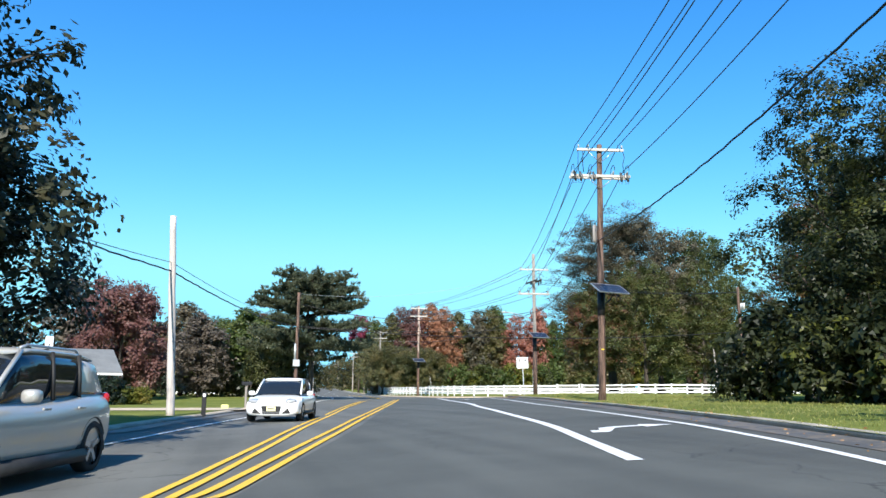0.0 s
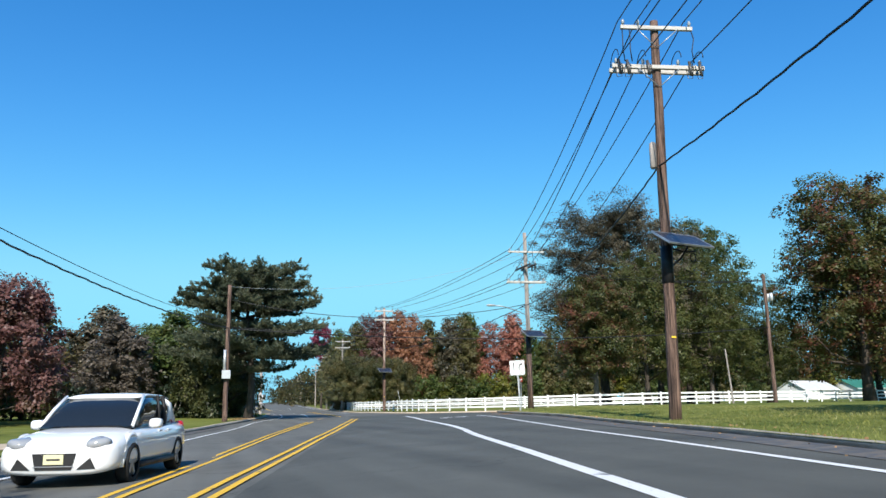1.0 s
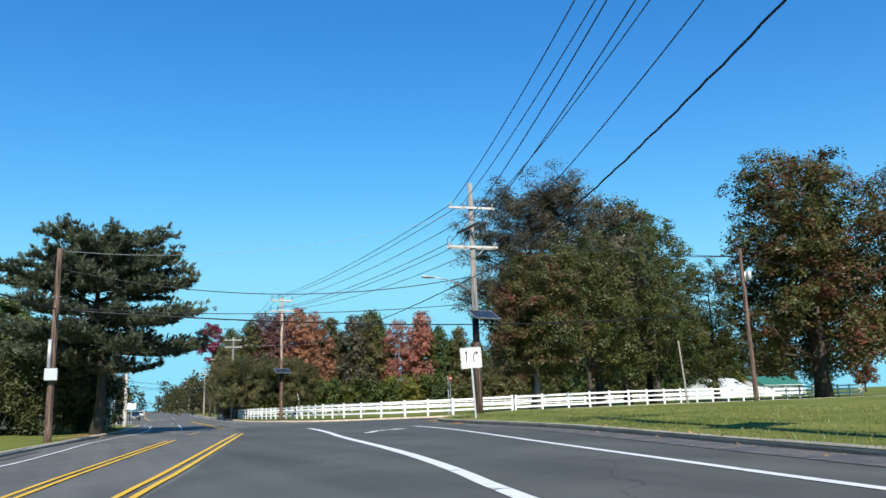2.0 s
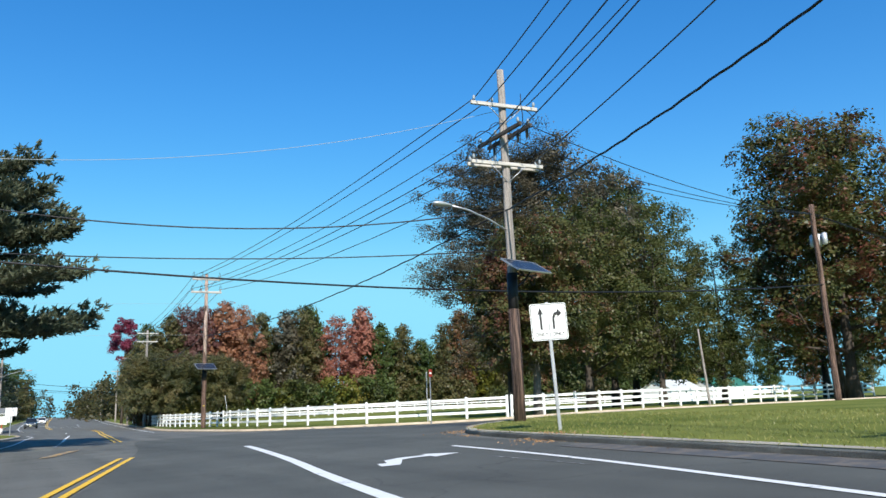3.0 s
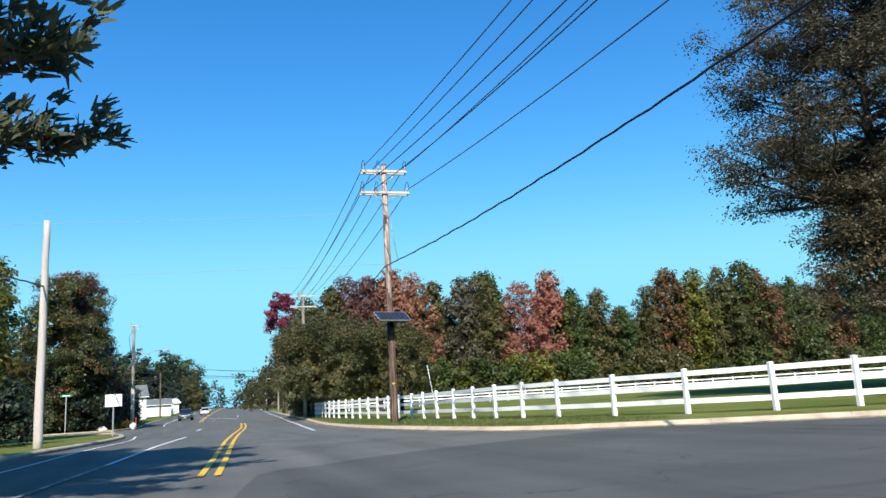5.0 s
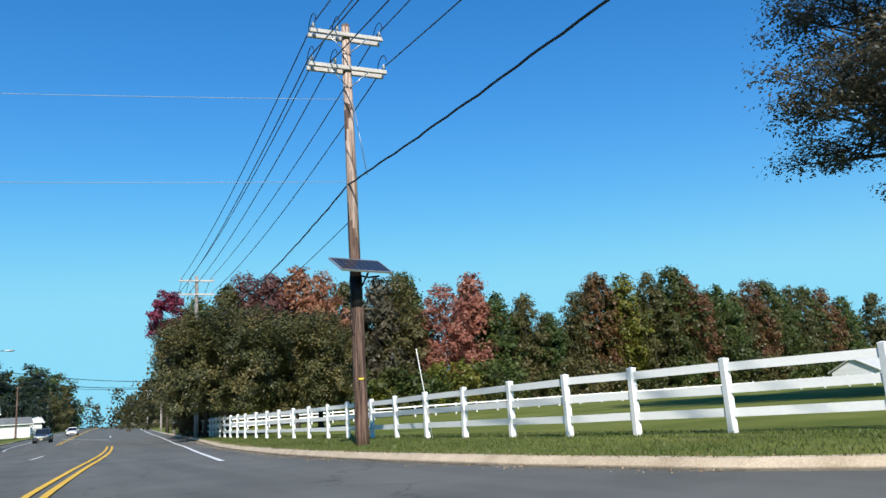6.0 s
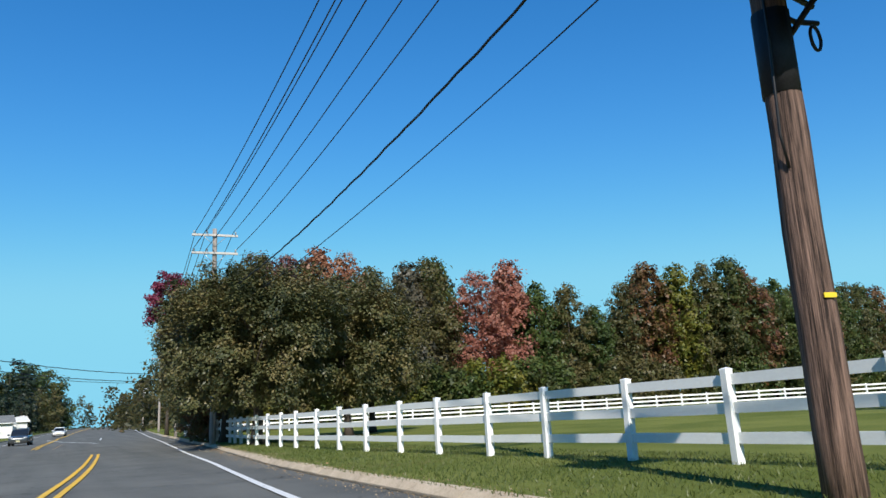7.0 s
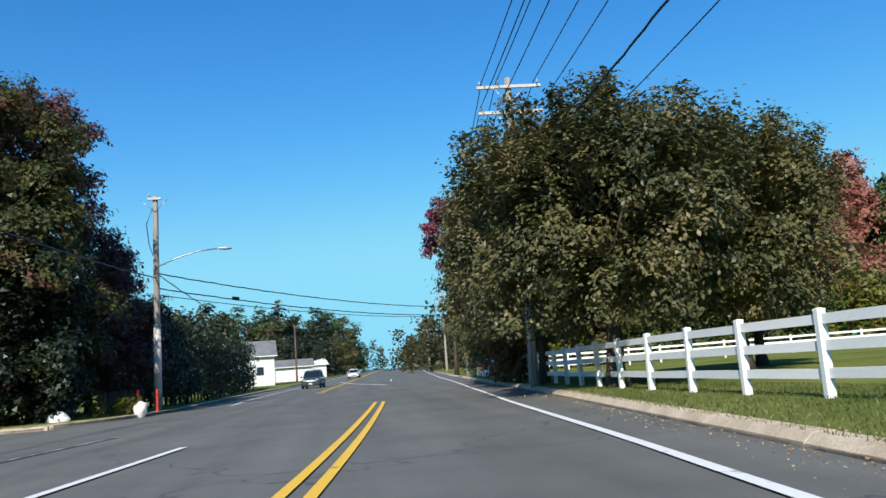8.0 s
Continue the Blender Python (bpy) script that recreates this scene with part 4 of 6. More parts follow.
def crown_centres(rng, height, radius, base, clumps, shape="round", lobes_n=64):
    """Clump centres on the outsides of a heap of uneven lobes, and the lobes' middles."""
    depth = height - base
    lobes = []
    n = int(lobes_n * 0.62)
    for i in range(n):
        w = i * 2.4 + rng.uniform(-0.5, 0.5)
        h = (i + rng.uniform(0, 1)) / n
        if shape == "cone":
            env = 1.02 - h
        elif shape == "oval":
            env = math.sin(math.pi * min(0.93, 0.22 + 0.70 * h))
        else:
            env = max(0.3, 1 - abs((h - 0.40) / 0.66) ** 2.6) ** 0.5
        size = radius * rng.uniform(0.16, 0.34) * (1.1 - 0.25 * h)
        rr = max(0.0, radius * env * rng.uniform(0.66, 1.08) - size * 0.8)
        lobes.append((math.cos(w) * rr, math.sin(w) * rr, base + depth * h * 0.96, size))
    for i in range(n // 4):
        w = i * 2.4
        h = rng.uniform(0.15, 0.8)
        lobes.append((math.cos(w) * radius * 0.35, math.sin(w) * radius * 0.35, base + depth * h, radius * 0.25))
    out, mid = [], []
    tot = sum(l[3] ** 2 for l in lobes)
    for x, y, z, s in lobes:
        k = max(4, int(clumps * s * s / tot))
        d = rng.normal(0, 1, (k, 3))
        d[:, 2] = np.abs(d[:, 2]) * np.where(rng.random(k) < 0.72, 1, -1)
        d /= np.linalg.norm(d, axis=1, keepdims=True)
        rr = s * rng.uniform(0.72, 1.05, (k, 1))
        out.append(np.array([x, y, z]) + d * rr * np.array([1, 1, 0.8]))
        mid.append(np.tile(np.array([x, y, z - 0.3 * s]), (k, 1)))
    p = np.concatenate(out)
    p[:, 2] = np.clip(p[:, 2], base * 0.85, height)
    return p, np.concatenate(mid)


def tree(label, x, y, height, radius, base, leaves, seed, clumps=260, per=34, size=0.16, spread=0.42, bark=None, r0=0.22, limbs=12, shape="round", name="tree", z=None, top=0.8, tri=False, lobes=64, airy=False, plumes=0):
    rng, rnd = np.random.default_rng(seed), random.Random(seed)
    root = thing(name, label, "tree", pose(x, y, (land_z(x, y) if z is None else z) - 0.02))
    pieces, tips = trunk_pieces(rnd, height, r0, base, radius, limbs, top=top, rise=(-0.12, 0.5) if airy else (0.25, 0.75))
    part("trunk", joined("trunk", pieces), bark or BARK, root)
    t = np.array([tuple(p) for p in tips])
    if airy:
        # thin-leaved: flat sprays along the limbs' ends
        c = np.repeat(t, airy, axis=0) + rng.normal(0, 1, (len(t) * airy, 3)) * np.array([0.45, 0.45, 0.16])
        m = c - np.array([0, 0, 0.8])
    else:
        c, m = crown_centres(rng, height - 0.3, radius, base, clumps, shape, lobes)
        c, m = np.concatenate([c, t]), np.concatenate([m, t - np.array([0, 0, 0.3])])
    if plumes:
        # upright leafy shoots over the top and the shoulders of the crown
        shoots = []
        for i in range(plumes):
            w, q = i * 2.4, math.sqrt((i + 0.5) / plumes)
            x0, y0 = radius * 0.92 * q * math.cos(w), radius * 0.92 * q * math.sin(w)
            z0 = base + (height - base) * (0.55 + 0.45 * math.sqrt(max(0.0, 1 - (q * 0.95) ** 2)))
            shoots += [(x0 + 0.06 * k * x0 / radius, y0 + 0.06 * k * y0 / radius, z0 - 0.6 + 0.25 * k) for k in range(rnd.randint(3, 7))]
        shoots = np.array(shoots)
        c, m = np.concatenate([c, shoots, shoots]), np.concatenate([m, shoots - np.array([0, 0, 0.6]), shoots - np.array([0, 0, 0.6])])
    sp = spread * 0.72 * rng.uniform(0.6, 1.4, len(c))
    part("crown", quads_mesh("crown", leaf_quads(rng, c, sp, per, size, middle=m, tri=tri, squash=0.45 if airy else 0.75)), leaves, root)
    return root


def planted(proto, x, y, scale, turn, leaves, label, wide=1.0, z=None):
    """A copy of a tree with its own leaf colour."""
    m = pose(x, y, (land_z(x, y) if z is None else z) - 0.02, 0, 0, turn) @ Matrix.Diagonal((scale * wide, scale * wide, scale, 1))
    t = copy_thing(proto, m)
    for o in t.children:
        if o.name.startswith("crown"):
            o.material_slots[0].link = "OBJECT"
            o.material_slots[0].material = leaves
    return tagged(t, label, "tree")


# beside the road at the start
# left pair: the dark of their shaded side is in the leaf colour
tree("tall leafy tree with thin outer twigs, leaves coloured as in shade", -7.5, 13.2, 12.6, 5.6, 0.1, L_SHADE, 11, 1500, 50, 0.092, 0.3, r0=0.3, limbs=30, lobes=150)
tree("leafy undergrowth tree under the tall one, leaves coloured as in shade", -6.4, 14.4, 7.4, 4.0, 0.2, L_SHADE, 14, 1200, 52, 0.075, 0.3, r0=0.14, limbs=18, lobes=80, tri=True)
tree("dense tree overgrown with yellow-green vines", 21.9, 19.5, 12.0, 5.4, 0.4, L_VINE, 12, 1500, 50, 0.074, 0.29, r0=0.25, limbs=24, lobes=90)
tree("dark grey-green leafy tree behind the verge", 27.5, 25.0, 11.5, 4.6, 0.8, L_OAK, 13, 700, 56, 0.1, 0.38, r0=0.25, limbs=16, tri=True)

# the oaks over the fence corner
tree("broad reddish-brown oak with a pale trunk", 39.1, 77.4, 12.6, 4.8, 3.5, L_REDOAK, 21, 1500, 46, 0.10, 0.36, GREY_BARK, 0.3, 26, lobes=110)
tree("tall thin-leaved grey-brown oak", 50.8, 96.9, 25.6, 10.9, 11.9, L_GREYOAK, 22, 0, 36, 0.095, 0.62, BARK, 0.5, 115, airy=7, top=0.92)
tree("thin pale grey-brown oak under the tall one", 49.8, 95.8, 12.4, 5.3, 5.0, L_GREYOAK, 25, 0, 40, 0.09, 0.5, BARK, 0.2, 50, airy=5, top=0.92)
tree("green-brown oak among taller trees", 48.0, 83.0, 16.5, 5.2, 3.0, L_OAK, 23, 560, 50, 0.125, 0.42, BARK, 0.3, 14, tri=True)

oak_a = tree("tall grey-brown oak behind the fence", 54.5, 90.5, 23.5, 7.4, 4.0, L_GREYOAK, 31, 1050, 28, 0.155, 0.5, BARK, 0.4, 18, tri=True)
oak_b = tree("tall dark oak behind the fence", 61.5, 95.0, 24, 7.2, 3.0, L_OAK, 32, 1050, 28, 0.155, 0.5, BARK, 0.4, 18, tri=True)
planted(oak_b, 65.0, 85.0, 0.62, 70, L_OAK, "smaller dark oak behind the fence", 1.1)
planted(oak_b, 68.0, 99.0, 1.02, 200, L_GREEN, "tall green oak behind the fence")
planted(oak_b, 71.0, 77.0, 1.04, 120, L_REDOAK, "red-crowned oak by the side road", 1.22)
planted(oak_a, 74.0, 80.0, 1.12, 310, L_OAK, "tall dark oak by the side road", 1.1)
planted(oak_a, 80.0, 72.0, 0.95, 20, L_REDOAK, "rust-brown oak by the side road", 1.1)
planted(oak_b, 84.0, 88.0, 1.0, 260, L_OAK, "tall dark oak by the side road")
planted(oak_a, 57.0, 84.5, 0.72, 150, L_OAK, "smaller dark oak behind the fence")

# the wood across the field
wood_a = tree("tall green-brown tree in the wood", 52, 192, 16, 4.6, 2.0, L_BROWN, 41, 600, 16, 0.235, 0.46, BARK, 0.25, 10, "oval", tri=True, lobes=100)
wood_b = tree("tall green tree in the wood", 58, 194, 15, 4.4, 1.5, L_GREEN, 42, 600, 16, 0.235, 0.46, BARK, 0.25, 10, "oval", tri=True, lobes=100)
wood_c = tree("red maple in the wood", 71, 190, 20.5, 6.0, 2.5, L_RED, 43, 700, 18, 0.24, 0.5, BARK, 0.25, 10, "oval", tri=True, lobes=110)
shrub = tree("leafy green undergrowth bush", 60, 184, 5.0, 3.4, 0.2, L_GREEN, 44, 240, 12, 0.22, 0.4, BARK, 0.1, 8, name="bush", tri=True, lobes=30)
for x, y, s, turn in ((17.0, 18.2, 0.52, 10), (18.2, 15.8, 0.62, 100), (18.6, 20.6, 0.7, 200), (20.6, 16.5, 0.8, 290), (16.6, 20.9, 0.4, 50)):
    planted(shrub, x, y, s, turn, L_VINE, "tangled brush at the foot of the overgrown tree, coloured as in shade")
rnd = random.Random(5)
kinds = {"green": (L_GREEN, "tall green tree in the wood"), "brown": (L_BROWN, "tall green-brown tree in the wood"), "red": (L_RED, "red maple in the wood"), "orange": (L_ORANGE, "orange maple in the wood"),
         "maroon": (L_MAROON, "maroon-leaved tree in the wood"), "lime": (L_LIME, "yellow-green tree in the wood"), "grey": (L_GREYOAK, "thin grey-leaved tree in the wood"), "mauve": (L_MAUVE, "thin mauve-grey tree in the wood"), "rust": (L_RUST, "rust-brown tree in the wood"), "magenta": (L_MAGENTA, "magenta maple in the wood"), "oak": (L_OAK, "dark oak in the wood")}
row = [(33, 190, .95, "green"), (36.5, 188, 1.03, "brown"), (39.5, 190, 1.14, "maroon"), (43.5, 191, 1.16, "maroon"), (47.5, 190, 1.2, "orange"), (50.5, 188, 1.14, "orange"), (55.5, 193, 1.12, "brown"), (60, 190, 1.12, "grey"), (63.5, 190, 1.16, "brown"),
       (67, 196, 1.22, "green"), (78, 193, 1.2, "red"), (82, 191, 1.0, "green"), (86.5, 190, 1.06, "brown"), (91, 189, .8, "green"), (96, 188, 1.05, "brown"), (100, 187, 1.12, "rust"), (104.5, 185, 1.1, "lime"),
       (109, 184, 1.13, "brown"), (113.5, 183, 1.18, "oak"), (118, 184, 1.1, "rust"), (123, 185, 1.05, "oak"), (128, 186, 1.1, "green"), (133, 187, 1.05, "brown"), (138.5, 188, 1.12, "rust"), (144, 189, 1.1, "oak"), (150, 191, 1.1, "green"), (156, 193, 1.12, "brown"), (163, 195, 1.1, "oak"), (170, 196, 1.1, "rust"), (178, 197, 1.12, "green"),
       (186, 195, 1.1, "brown"), (193, 190, 1.1, "oak"), (198, 182, 1.12, "green"), (203, 172, 1.1, "rust"), (207, 160, 1.15, "oak")]
for i, (x, y, s, k) in enumerate(row):
    s *= rnd.uniform(0.93, 1.09) if x > 84 else 1.03
    leaves, label = kinds[k]
    planted((wood_a, wood_b, wood_c)[i % 3 if k not in ("green", "lime") else 1], x, y, s * 18.6 / (16, 15, 20.5)[i % 3 if k not in ("green", "lime") else 1], rnd.uniform(0, 360), leaves, label, 0.84)
    if x < 150:
        k2 = rnd.choice(("green", "brown", "oak", "grey", "green", "lime"))
        planted((wood_b, wood_a)[i % 2], x + 2.2, y + 4.5, s * rnd.uniform(0.98, 1.14), rnd.uniform(0, 360), kinds[k2][0], kinds[k2][1], 0.8)
for i in range(30):
    s = i / 29
    x, y = 34 + 128 * s + rnd.uniform(-1.5, 1.5), 185 - 4 * s + rnd.uniform(-2, 2)
    leaves = rnd.choice([L_GREEN, L_GREEN, L_LIME, L_OAK, L_BROWN, L_OAK])
    planted(shrub, x, y, rnd.uniform(0.8, 1.7), rnd.uniform(0, 360), leaves, "leafy undergrowth bush at the wood's edge")
for i in range(4):
    s = 0.75 + i / 12
    planted((wood_a, wood_b)[i % 2], 32 + 170 * s, 203 + rnd.uniform(-2, 3), rnd.uniform(0.9, 1.05), rnd.uniform(0, 360), rnd.choice([L_OAK, L_GREEN, L_BROWN]), "dark tree deep in the wood")

tree("slim magenta maple over the pear row", 29.4, 192.0, 19.6, 3.0, 13.2, L_MAGENTA, 46, 300, 26, 0.17, 0.4, BARK, 0.2, 10, tri=True, lobes=30)

# the row of pears along the fence
PEAR_LABEL = "dense brown-green pear tree with a short dark trunk"
pear = tree(PEAR_LABEL, 25.9, 131.0, 7.55, 4.4, 2.1, L_PEAR, 51, 1500, 44, 0.078, 0.30, BARK, 0.3, 26, lobes=120, plumes=70)
pear_b = tree(PEAR_LABEL, 26.2, 141.0, 8.3, 3.9, 2.3, L_PEAR, 52, 800, 36, 0.10, 0.38, BARK, 0.24, 18, lobes=80, tri=True, plumes=50)
planted(pear_b, 31.4, 134.2, 0.93, 250, L_PEAR, PEAR_LABEL)
planted(pear_b, 34.6, 139.0, 0.92, 120, L_BROWN, "brown-green pear tree in the field")
planted(pear_b, 27.0, 148.5, 0.93, 200, L_PEAR, PEAR_LABEL)
planted(pear_b, 27.7, 155.5, 0.88, 300, L_PEAR, PEAR_LABEL)
planted(wood_b, 28.6, 164.0, 0.74, 30, L_PEAR, "dense brown-green pear tree with a short dark trunk")
planted(shrub, 26.3, 146, 0.7, 140, L_RUST, "low reddish tree by the verge", 0.8)
planted(wood_a, 29.6, 173.5, 0.86, 200, L_PEAR, "brown-green tree by the verge", 1.0)
planted(wood_b, 31.5, 182, 0.6, 100, L_OAK, "brown-green tree by the verge", 1.1)

# far trees beside the road ahead
far_tree = tree("distant tree beside the road", 33.5, 186, 11, 4.2, 0.8, L_OAK, 45, 260, 14, 0.25, 0.5, BARK, 0.2, 6, tri=True, lobes=36)
for i in range(13):
    y = 190 + i * 22
    planted(far_tree, 0.083 * (y - 110) + 29 + rnd.uniform(0, 3), y, rnd.uniform(0.7, 1.1), rnd.uniform(0, 360), rnd.choice([L_DARK, L_OAK, L_BROWN, L_LIME]), "distant tree beside the road")
for i in range(22):
    s = i / 21
    planted(far_tree, -38 + 50 * s + rnd.uniform(-3, 3), 235 + 150 * s + rnd.uniform(-6, 6), rnd.uniform(1.45, 2.0), rnd.uniform(0, 360), rnd.choice([L_DARK, L_OAK, L_OAK, L_BROWN, L_GREEN]), "distant tree beyond the houses", 1.3)

for i in range(14):
    y = 262 + i * 13
    planted(far_tree, 14.5 + (y - 260) * 0.068 - rnd.uniform(3.5, 8), y, rnd.uniform(0.7, 1.15), rnd.uniform(0, 360), rnd.choice([L_DARK, L_OAK, L_DARK, L_BROWN]), "distant tree beside the road")

# the left side
tree("maroon-leaved tree on the lawn", -9.5, 70, 10.5, 4.4, 1.6, L_MAROON, 61, 600, 40, 0.14, 0.4, BARK, 0.2, 18, tri=True)
left_row = [(-20, 62, .75, "oak"), (-24, 70, .7, "green"), (-15, 78, .72, "mauve"), (-3.5, 82, .58, "mauve"), (1.0, 86, .62, "green"), (-6, 92, .72, "grey"), (-12, 90, .7, "brown"), (-28, 84, .8, "green"), (-32, 56, .8, "oak"), (-34, 44, .85, "brown"), (-1.5, 97, .6, "green"), (-38, 70, .8, "brown")]
for i, (x, y, s, k) in enumerate(left_row):
    planted((wood_a, wood_b)[i % 2], x, y, s, rnd.uniform(0, 360), kinds[k][0], "dark leafy tree behind the lawn", 1.35)
for i in range(11):
    planted(shrub, -34 + 3.6 * i + rnd.uniform(-1, 1), 92 - 0.3 * i + rnd.uniform(-6, 4), rnd.uniform(0.7, 1.1), rnd.uniform(0, 360), rnd.choice([L_OAK, L_DARK, L_GREEN]), "dark bush at the wood's edge")
tree("yellow-green leafy tree behind the verge", 2.0, 112, 11, 4.8, 0.6, L_LIME, 62, 700, 44, 0.14, 0.42, BARK, 0.2, 14, tri=True)
tree("brown-green leafy tree behind the verge", -4.5, 106, 10.5, 5, 0.6, L_GREEN, 63, 650, 40, 0.15, 0.42, BARK, 0.2, 14, tri=True)
planted(shrub, 4.6, 101, 0.75, 40, L_OAK, "brown bush behind the verge"), planted(shrub, 1.8, 97.5, 0.8, 140, L_OAK, "brown bush behind the verge"), planted(shrub, 6.6, 106.5, 0.6, 240, L_DARK, "dark bush behind the verge")
tree("dark tree with a red and orange crown", 4.2, 143.0, 14.4, 4.8, 0.8, L_REDOAK, 64, 1400, 52, 0.11, 0.36, BARK, 0.28, 22, lobes=80, tri=True)
tree("slim dusky-red maple rising behind the corner", 4.7, 146.6, 15.6, 3.0, 9.0, L_MAROON, 69, 420, 36, 0.12, 0.36, BARK, 0.2, 12, tri=True, lobes=40)
tree("maroon spreading tree behind the corner", 5.2, 151.5, 9.6, 3.8, 0.4, L_MAROON, 65, 700, 44, 0.13, 0.4, BARK, 0.2, 14, tri=True)


# added near-black tree: gives the red-crowned tree its deeply shaded lower half
tree("added dark evergreen standing in for the oak's shaded lower crown", 5.6, 141.8, 8.0, 3.0, 0.2, L_DARK, 67, 620, 40, 0.12, 0.36, BARK, 0.18, 14, tri=True)


def hedge(label, plan, height, width, seed):
    rng = np.random.default_rng(seed)
    c = curve_points(plan, 0.35)
    x0, y0 = c[0]
    root = thing("hedge", label, "hedge", pose(x0, y0, land_z(x0, y0)))
    centres = []
    for x, y in c:
        h = height * (0.93 + 0.09 * noise.noise((x * 0.4, y * 0.4, 1)))
        for _ in range(13):
            w = rng.uniform(0, math.pi)
            u, v = math.cos(w), math.sin(w)
            centres.append((x - x0 + u * width * 0.5 * (1.05 - 0.3 * v), y - y0 + rng.uniform(-.2, .2), rng.uniform(0.1, 1) * h if rng.random() < 0.6 else h * v))
    part("foliage", quads_mesh("foliage", leaf_quads(rng, np.array(centres), np.full(len(centres), 0.22), 16, 0.13, 1.6)), L_DARK, root)
    part("stem", joined("stem", [tube([(c[k][0] - x0, c[k][1] - y0, -0.1), (c[k][0] - x0, c[k][1] - y0, height * 0.7)], [0.09, 0.03], 5) for k in range(0, len(c), 4)]), BARK, root)
    return root


hedge("low dark clipped hedge at the street corner", [(1.5, 139.6), (3.4, 140.4), (5.0, 141.0)], 1.5, 1.5, 68)
hedge("tall dark evergreen hedge beside the road", [(7.4, 153.5), (7.0, 165), (6.6, 180), (6.4, 198)], 5.6, 2.6, 66)


def pine(label, x, y, height, seed):
    """A white pine: bare lower trunk, level limbs in tiers that carry flat plates of needle tufts, with sky between the tiers."""
    rng, rnd2 = np.random.default_rng(seed), random.Random(seed)
    root = thing("pine_tree", label, "tree", pose(x, y, land_z(x, y) - 0.02))
    n = 10
    pts = [(0.25 * math.sin(k * 0.7), 0.2 * math.cos(k * 0.9), -0.3 + (height * 0.95 + 0.3) * k / n) for k in range(n + 1)]
    pieces = [tube(pts, [0.42] + [0.33 * (1 - 0.88 * k / n) for k in range(1, n + 1)], 10)]
    tufts, ways = [], []

    def tuft(p, way):
        tufts.append(tuple(p)), ways.append(tuple(way))

    tiers = [(0.34, 5, 4.4), (0.43, 7, 6.5), (0.52, 7, 6.9), (0.60, 7, 6.8), (0.68, 8, 6.1), (0.75, 8, 5.4), (0.81, 9, 5.2), (0.87, 8, 4.5), (0.92, 8, 4.1), (0.965, 7, 3.0)]
    for ti, (s, count, full) in enumerate(tiers):
        for i in range(count):
            h = min(0.985, s + rnd2.uniform(-0.038, 0.038))
            k = min(int(h * n), n - 1)
            a = Vector(pts[k]).lerp(Vector(pts[k + 1]), h * n - k)
            w = 6.283 * (i + 0.5 * (ti % 2)) / count + rnd2.uniform(-.3, .3)
            reach = full * rnd2.uniform(0.72, 1.06)
            out, side = Vector((math.cos(w), math.sin(w), 0)), Vector((-math.sin(w), math.cos(w), 0))
            droop = reach * (rnd2.uniform(-0.14, 0.02) if s < 0.66 else rnd2.uniform(0.02, 0.2))
            limb = [a + out * reach * u + Vector((0, 0, droop * math.sin(2.2 * u) + 0.42 * u ** 4)) + side * 0.2 * math.sin(3 * u + i) for u in (0, 0.25, 0.5, 0.75, 1.0)]
            pieces.append(tube(limb, [0.085, 0.065, 0.045, 0.028, 0.012], 5))
            twigs = int(6 + reach * 3.9)
            for j in range(twigs):
                u = 0.22 + 0.78 * (j + rnd2.random()) / twigs
                q = min(3, int(u * 4))
                b = limb[q].lerp(limb[q + 1], u * 4 - q)
                turn = (1 if j % 2 else -1) * rnd2.uniform(0.5, 1.1) * (1.1 - 0.6 * u)
                way = out * math.cos(turn) + side * math.sin(turn)
                ln = reach * 0.24 * rnd2.uniform(0.5, 1.1) * (1.15 - 0.55 * u)
                e = b + way * ln + Vector((0, 0, rnd2.uniform(0.05, 0.22)))
                pieces.append(tube([b, b.lerp(e, 0.5) + Vector((0, 0, 0.03)), e], [0.016, 0.011, 0.006], 3))
                for v in np.arange(0.3, 1.01, 0.21 / max(ln, 0.3)):
                    tuft(b.lerp(e, float(v)) + Vector((rnd2.gauss(0, .05), rnd2.gauss(0, .05), rnd2.gauss(0, .03))), way + Vector((0, 0, 0.5)))
                    if rnd2.random() < 0.9:
                        tuft(b.lerp(e, float(v)) + Vector((rnd2.gauss(0, .2), rnd2.gauss(0, .2), rnd2.uniform(-0.12, 0.6))), way + Vector((0, 0, 0.9)))
            for v in (0.86, 0.93, 1.0):
                q = min(3, int(v * 4))
                tuft(limb[q].lerp(limb[q + 1], v * 4 - q), out + Vector((0, 0, 0.8)))
    part("trunk", joined("trunk", pieces), BARK, root)
    c, f = np.array(tufts), np.array(ways)
    per = 12
    m = len(c) * per
    centre = np.repeat(c, per, axis=0) + rng.normal(0, 0.055, (m, 3))
    d = rng.normal(0, 0.62, (m, 3)) + np.repeat(f, per, axis=0)
    d /= np.linalg.norm(d, axis=1, keepdims=True)
    side = np.cross(d, rng.normal(0, 1, (m, 3)))
    side /= np.linalg.norm(side, axis=1, keepdims=True)
    ln = rng.uniform(0.15, 0.30, (m, 1))
    q = np.stack([centre - side * 0.042, centre + side * 0.042, centre + d * ln + side * 0.014, centre + d * ln - side * 0.014], axis=1)
    part("needles", quads_mesh("needles", q), L_PINE, root)
    return root


pine("spreading white pine with flat plates of needles", 7.0, 75.5, 12.4, 71)
tree("low dark evergreen with drooping boughs beside the pine", 4.8, 81.0, 7.6, 4.2, 0.2, L_YEW, 72, 700, 42, 0.11, 0.36, BARK, 0.2, 16, tri=True, name="evergreen_tree")


